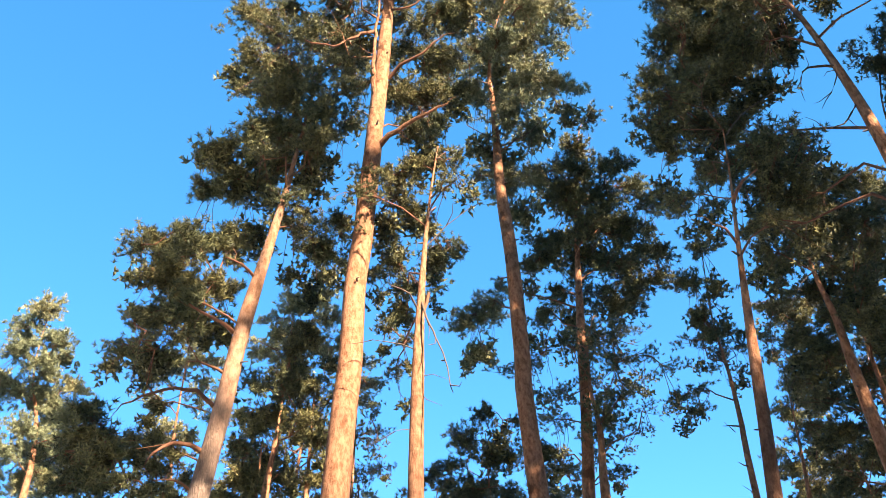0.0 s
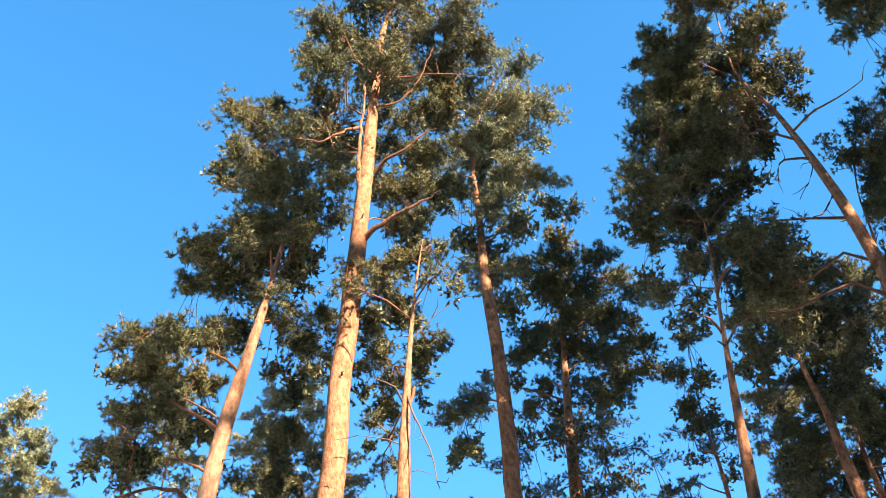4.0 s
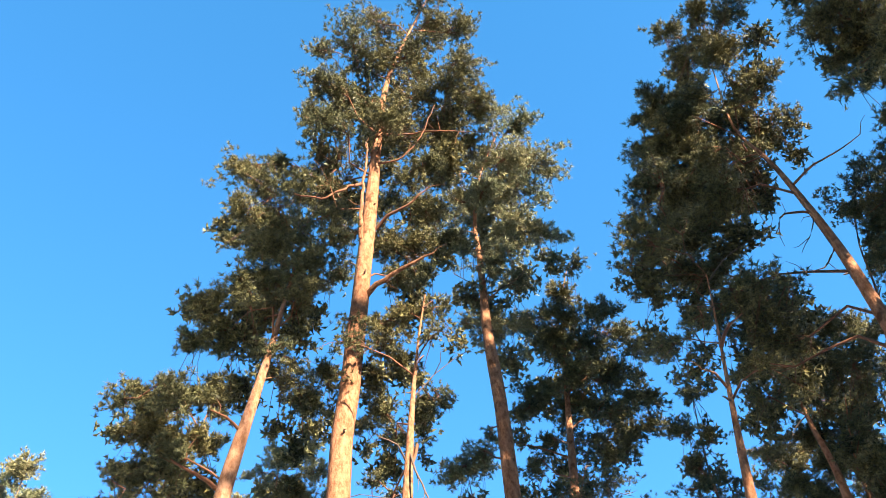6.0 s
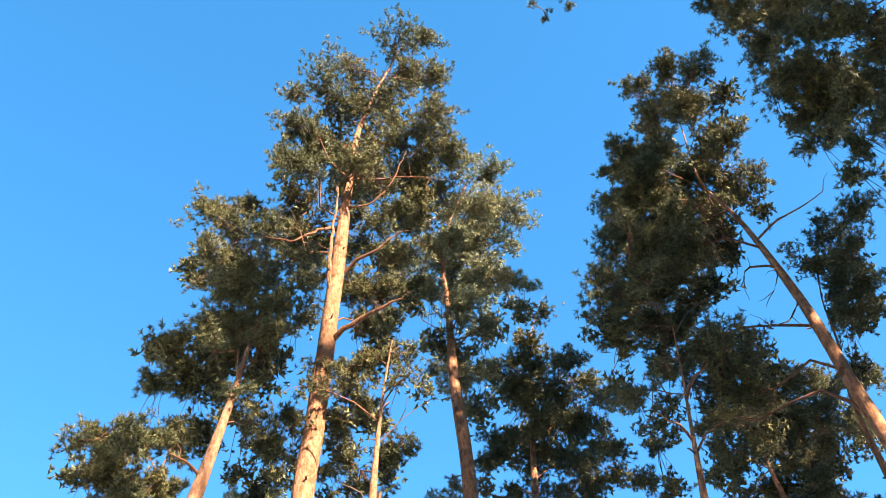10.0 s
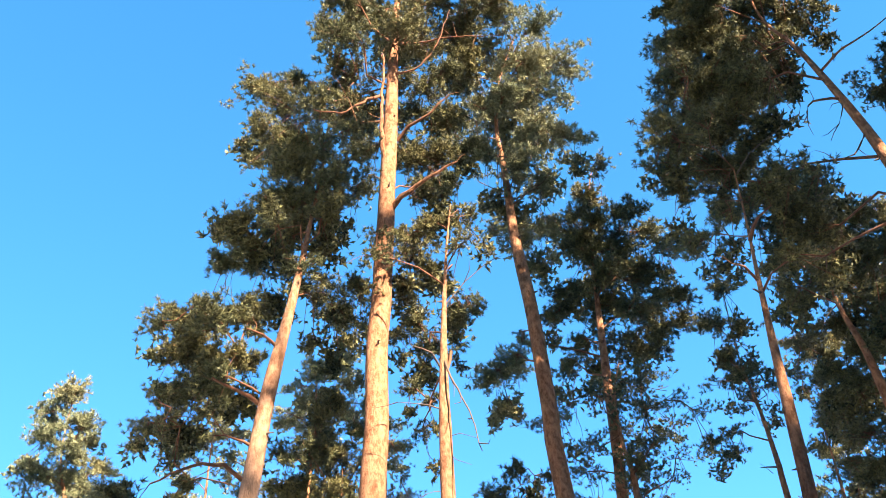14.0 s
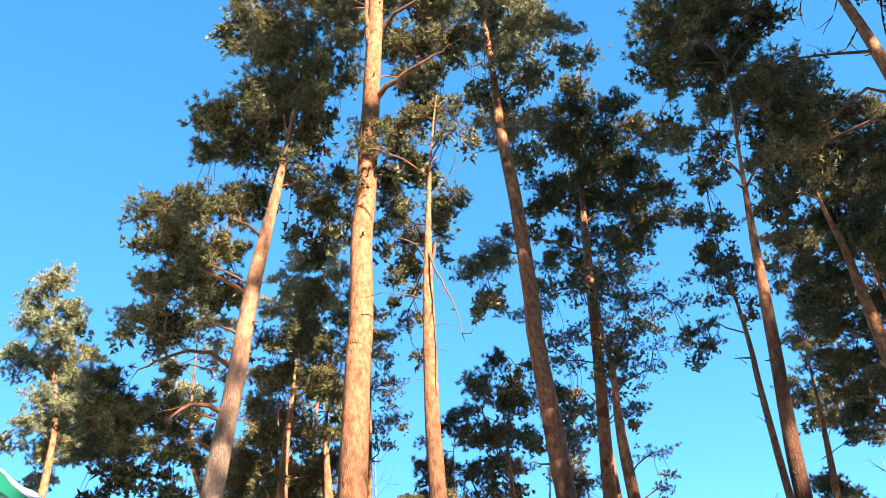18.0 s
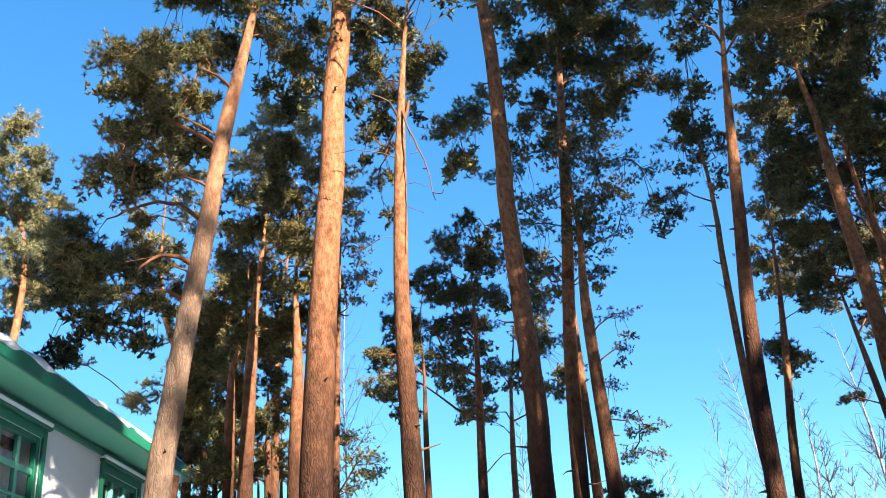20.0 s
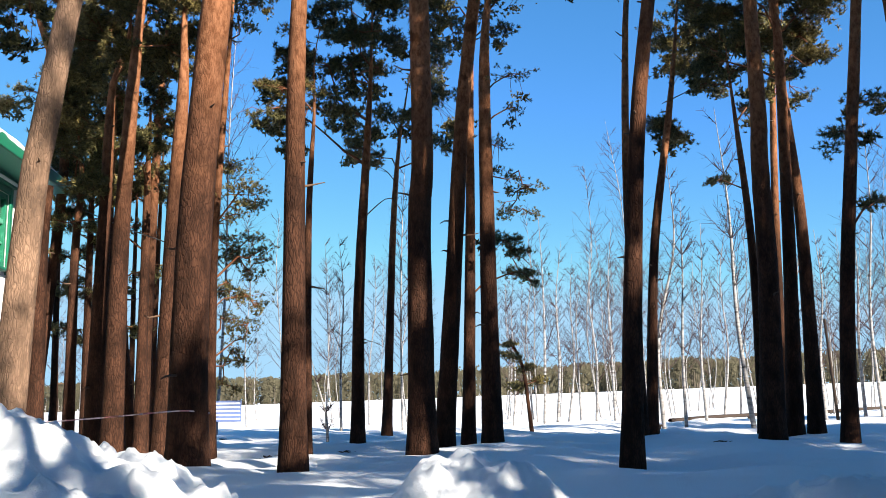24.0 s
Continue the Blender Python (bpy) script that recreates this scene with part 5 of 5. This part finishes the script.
# ---- far wood along the field's edge ----
FAR = plain("far_wood", (0.062, 0.056, 0.036), 0.9, 0.6, 0.03, 0, 0)
FAR_TRUNK = plain("far_trunks", (0.16, 0.13, 0.11), 0.9, 0.5, 0.05, 0, 0)
fv, ff, tv, tf = [], [], [], []
for k in range(3000):
    a = radians(RNG.uniform(-50, 50))
    d = 700 + RNG.uniform(0, 60)
    x, y = d * math.sin(a), d * math.cos(a)
    z = ground_z(x, y) - 0.5
    tall = (21 + 4 * (a + 0.5)) * RNG.uniform(0.88, 1.04) * (1 + 0.10 * noise.noise(Vector((a * 14, 0, 0))))
    if k % 3 == 0:
        o, wd = len(tv), RNG.uniform(0.15, 0.3)
        tv += [(x - wd, y - 6, z), (x + wd, y - 6, z), (x + RNG.normal() * 0.4, y - 6, z + tall * RNG.uniform(0.35, 0.75))]
        tf.append((o, o + 1, o + 2))
    for q in range(34):
        h0 = 0.96 * RNG.random() ** 0.9 * tall - 0.4
        wd, tp = RNG.uniform(0.5, 1.3), RNG.uniform(0.04, 0.09) * tall
        ox, oy, t, up = RNG.normal() * 1.6, RNG.normal() * 1.0, RNG.uniform(-0.35, 0.35), RNG.uniform(-0.6, 0.6)
        o = len(fv)
        cx, cy = x + ox, y + oy
        fv += [(cx - wd * math.cos(t), cy - wd * math.sin(t), z + h0 - up), (cx + wd * math.cos(t), cy + wd * math.sin(t), z + h0 + up), (cx + RNG.normal() * 0.5, cy, z + min(tall, h0 + tp))]
        ff.append((o, o + 1, o + 2))
tagged(mesh_object("far_trees", fv, ff, FAR), "dim line of mixed trees along the far edge of the snow field", "far wood", kind="stuff")
tagged(mesh_object("far_trunks", tv, tf, FAR_TRUNK), "pale thin trunks along the far edge of the snow field", "far wood", kind="stuff")

# ---- bare birches ----
BIRCH_BARK, bn, bl, bb = material("birch_bark")
_v = coords(bn, bl, (1, 1, 6))
_m = ramp(bn, [(0.36, (0.035, 0.03, 0.028)), (0.48, (0.20, 0.19, 0.19)), (0.8, (0.38, 0.37, 0.37))])
bl.new(noise_tex(bn, bl, _v, 2.6, 6, 0.65), _m.inputs[0])
bl.new(_m.outputs[0], bb.inputs["Base Color"])
bb.inputs["Roughness"].default_value = 0.7
BIRCH_TWIG = plain("birch_twigs", (0.042, 0.024, 0.025), 0.8, 0.3, 9)
BIRCHES = []
BIRCHES += [(5.6, 23.3, 6.5, 0.42, 0.06), (7.7, 22.7, 7.7, -0.53, 0.07), (-3.4, 29.8, 6.1, -0.12, 0.05), (-2.8, 21.8, 1.9, -0.44, 0.04), (2.6, 34.9, 4.2, -0.01, 0.04), (3.8, 34.8, 7.7, -0.03, 0.06), (4.4, 35.7, 6.7, 0.37, 0.06), (5.1, 37.7, 6.5, 0.36, 0.05), (5.9, 35.5, 6.6, 0.03, 0.06)]
BIRCHES += [(7.0, 37.4, 7.4, 0.12, 0.06), (6.4, 24.2, 5.8, 0.15, 0.05), (9.4, 32.7, 6.7, 0.16, 0.06), (11.1, 36.3, 7.8, 0.66, 0.05), (11.6, 27.7, 5.5, 0.04, 0.06), (13.4, 29.0, 6.7, -0.05, 0.06), (13.0, 27.0, 8.6, 0.14, 0.06), (-1.4, 30.0, 8.8, 0.15, 0.04), (-7.8, 31.0, 14.4, 0.43, 0.06)]
BIRCHES += [(6.2, 41.5, 6.3, 0.28, 0.05), (3.8, 39.8, 4.6, -0.12, 0.04), (8.1, 39.2, 12.4, -0.69, 0.05), (-3.5, 41.9, 7.4, 0.27, 0.04), (15.2, 39.2, 8.2, 0.72, 0.06), (18.2, 41.1, 7.3, 0.03, 0.06), (13.9, 42.8, 7.7, 0.16, 0.06)]


def birch(x, y, tall, lean, r):
    tree = tagged(empty("birch_tree", (x, y, ground_z(x, y))), "bare winter birch with a thin white trunk", "birch tree", "bare birches")
    wob = RNG.normal(size=(3, 2)) * 0.02 * tall
    line = [(0, 0, -0.2), (lean * 0.25 + wob[0, 0], wob[0, 1], tall * 0.33), (lean * 0.62 + wob[1, 0], wob[1, 1], tall * 0.68), (lean, 0, tall)]
    path = spline(line, 0.4)
    rad = r * np.clip(1 - path[:, 2] / (tall * 1.02), 0.05, 1) ** 0.8
    v, f = tube(path, rad, 8, 0.04, x)
    mesh_object("trunk", v, f, BIRCH_BARK, tree, smooth=True)
    pieces = []
    for k in range(int(26 + tall * 2.6)):
        h = RNG.uniform(0.28, 0.98)
        a = path[int(h * (len(path) - 1))]
        ang, ln = RNG.uniform(0, 6.283), tall * RNG.uniform(0.07, 0.17) * (1.25 - h)
        out = np.array([math.cos(ang), math.sin(ang), 0])
        way = np.array([a, a + out * ln * 0.5 + (0, 0, ln * 0.55), a + out * ln * 0.95 + (0, 0, ln * 1.15)])
        pieces.append(tube(way, np.array([0.011, 0.007, 0.003]), 3))
        for _ in range(6):
            q = way[1] + (way[2] - way[1]) * RNG.uniform(-0.6, 0.9)
            t = unit(RNG.normal(size=3) * 0.6 + out * 0.5 + (0, 0, 0.5)) * ln * RNG.uniform(0.3, 0.6)
            pieces.append(tube(np.array([q, q + t]), np.array([0.006, 0.002]), 3))
    v, f = joined(pieces)
    mesh_object("twig_crown", v, f, BIRCH_TWIG, tree, "fine reddish-brown bare branches")
    return tree


for x, y, tall, lean, r in BIRCHES:
    birch(x, y, tall * 1.08, lean, r)
protos = [birch(RNG.uniform(8, 20), RNG.uniform(40, 60), h, RNG.normal() * 0.5, 0.04) for h in (9, 10.5, 12, 8, 11)]
for k in range(66):
    az = radians(RNG.uniform(2, 29) if k < 46 else RNG.uniform(-24, 2))
    d = RNG.uniform(36, 85)
    x, y = d * math.sin(az), d * math.cos(az)
    copy_thing(protos[k % 5], Matrix.Translation((x, y, ground_z(x, y))) @ Matrix.Rotation(RNG.uniform(0, 6.28), 4, "Z"))

# ---- small things on the snow ----
TAPE = plain("barrier_tape", (0.72, 0.58, 0.60), 0.4, 0.2, 20)
RED = plain("tape_red", (0.62, 0.30, 0.32), 0.4, 0.2, 20)
BOARD = plain("sign_board", (0.10, 0.15, 0.34), 0.5, 0.2, 5)
BAR = plain("sign_stripe", (0.74, 0.76, 0.80), 0.5, 0.1, 5)
WOOD = plain("weathered_wood", (0.035, 0.025, 0.02), 0.85, 0.4, 4)
ORANGE = plain("orange_paint", (0.55, 0.20, 0.04), 0.6, 0.3, 5)


def ribbon(pts, wide):
    """A hanging strip of tape, section by section."""
    thing = tagged(empty("barrier_tape", pts[0]), "faded red and white barrier tape strung between pine trunks", "barrier tape")
    pts = [Vector(p) - Vector(pts[0]) for p in spline(pts, 0.14)]
    for k in range(len(pts) - 1):
        bm = bmesh.new()
        q = []
        for p, t in ((pts[k], k), (pts[k + 1], k + 1)):
            tw = 0.6 * math.sin(t * 0.7)
            off = Vector((0, math.sin(tw), math.cos(tw))) * wide / 2
            q += [bm.verts.new(p - off), bm.verts.new(p + off)]
        bm.faces.new((q[0], q[2], q[3], q[1]))
        bmesh.ops.solidify(bm, geom=bm.faces[:], thickness=0.002)
        part("strip", bm, RED if k % 3 == 2 else TAPE, thing)
    return thing


ribbon([(-6.34, 10.78, 1.19), (-5.47, 11.18, 1.2), (-4.47, 11.46, 1.25), (-3.58, 11.56, 1.32), (-3.26, 11.59, 1.33), (-3.09, 11.96, 1.29)], 0.018)
sign = tagged(empty("notice_board", (-4.02, 16.6, 0.26)), "small striped notice board on a thin post", "notice board")
part("post", box((0.05, 0.05, 1.3), (-0.28, 0.03, 0.6), 0.006), WOOD, sign)
part("board", box((0.60, 0.025, 0.38), (0, 0, 0.96), 0.006), BOARD, sign)
for k in range(5):
    part("stripe", box((0.56, 0.006, 0.03), (0, -0.016, 0.82 + 0.07 * k), 0.001), BAR, sign)
bench = tagged(empty("bench", (5.05, 22.6, ground_z(5.05, 22.6))), "low dark wooden bench half buried in snow", "bench")
part("seat", box((0.62, 0.25, 0.05), (0, 0, 0.16), 0.01), WOOD, bench)
for x in (-0.24, 0.24):
    part("leg", box((0.06, 0.2, 0.22), (x, 0, 0.04), 0.01), WOOD, bench)
for a, b in (((8.0, 32.4), (13.3, 38.7)), ((17.2, 41.4), (24.9, 49.5))):
    mid = Vector(((a[0] + b[0]) / 2, (a[1] + b[1]) / 2, 0))
    turn = math.atan2(b[1] - a[1], b[0] - a[0])
    rail = tagged(empty("log_rail", m=Matrix.Translation((mid.x, mid.y, ground_z(mid.x, mid.y) + relief(mid.x, mid.y))) @ Matrix.Rotation(turn, 4, "Z")), "long dark log edging above the snow", "log")
    ln = math.dist(a, b)
    v, f = tube(np.array([(-ln / 2, 0, 0.10), (0, 0.03, 0.12), (ln / 2, 0, 0.09)]), np.array([0.085, 0.08, 0.075]), 10, 0.06)
    mesh_object("log", v, f, WOOD, rail, smooth=True)
    for k in (-0.4, 0.0, 0.4):
        part("stake", box((0.08, 0.08, 0.35), (ln * k, 0.09, 0.0), 0.01), WOOD, rail)
pole = tagged(empty("pole", (12.2, 28.5, ground_z(12.2, 28.5))), "thin bare dark wooden pole in the snow", "pole")
v, f = tube(np.array([(0.1, 0, -0.2), (0, 0, 1.6), (-0.1, 0, 3.2)]), np.array([0.05, 0.045, 0.04]), 10, 0.05)
mesh_object("shaft", v, f, WOOD, pole, smooth=True)
post = tagged(empty("marker_post", (12.6, 28.2, ground_z(12.6, 28.2))), "short orange marker post beside the pole", "post")
part("shaft", box((0.13, 0.13, 0.7), (0, 0, 0.3), 0.02), ORANGE, post)
part("cap", box((0.15, 0.15, 0.05), (0, 0, 0.67), 0.01), WOOD, post)


# ---- cable from the house eave and scraps lying on the snow ----
CABLE = plain("cable_sheath", (0.05, 0.05, 0.05), 0.6, 0.2, 20)
line = [(-7.61, 18.06, 5.41), (-6.59, 17.07, 4.92), (-5.56, 16.06, 4.46), (-4.14, 14.73, 3.88)]
cable = tagged(empty("power_cable", line[0]), "thin slack cable running from the house eave into the trees", "cable")
way = spline([np.array(p) - np.array(line[0]) for p in line], 0.3)
v, f = tube(way, np.full(len(way), 0.011), 6)
mesh_object("wire", v, f, CABLE, cable, smooth=True)
v, f = tube(np.array([(0, 0, -0.06), (0, 0, 0.0), (0, 0, 0.08)]), np.array([0.03, 0.04, 0.02]), 8)
mesh_object("insulator", v, f, BAR, cable, smooth=True)
for x, y in [(-6.08, 25.01), (-3.02, 15.75), (4.12, 18.96), (4.85, 15.67), (-1.80, 16.30)]:
    z = ground_z(x, y) + relief(x, y)
    pieces = []
    for k in range(7):
        a = RNG.uniform(0, 6.283)
        ln = RNG.uniform(0.06, 0.2)
        p = np.array([RNG.normal() * 0.04, RNG.normal() * 0.04, 0.0])
        q = p + np.array([math.cos(a) * ln, math.sin(a) * ln, RNG.uniform(-0.01, 0.03)])
        pieces.append(tube(np.array([p, (p + q) / 2 + RNG.normal(size=3) * 0.01, q]), np.array([0.016, 0.011, 0.005]), 5))
    v, f = joined(pieces)
    ob = mesh_object("fallen_twig", v, f, TWIG, smooth=True)
    ob.location = (x, y, z)
    tagged(ob, "dark fallen twig cluster lying on the snow", "twig", "fallen twigs")
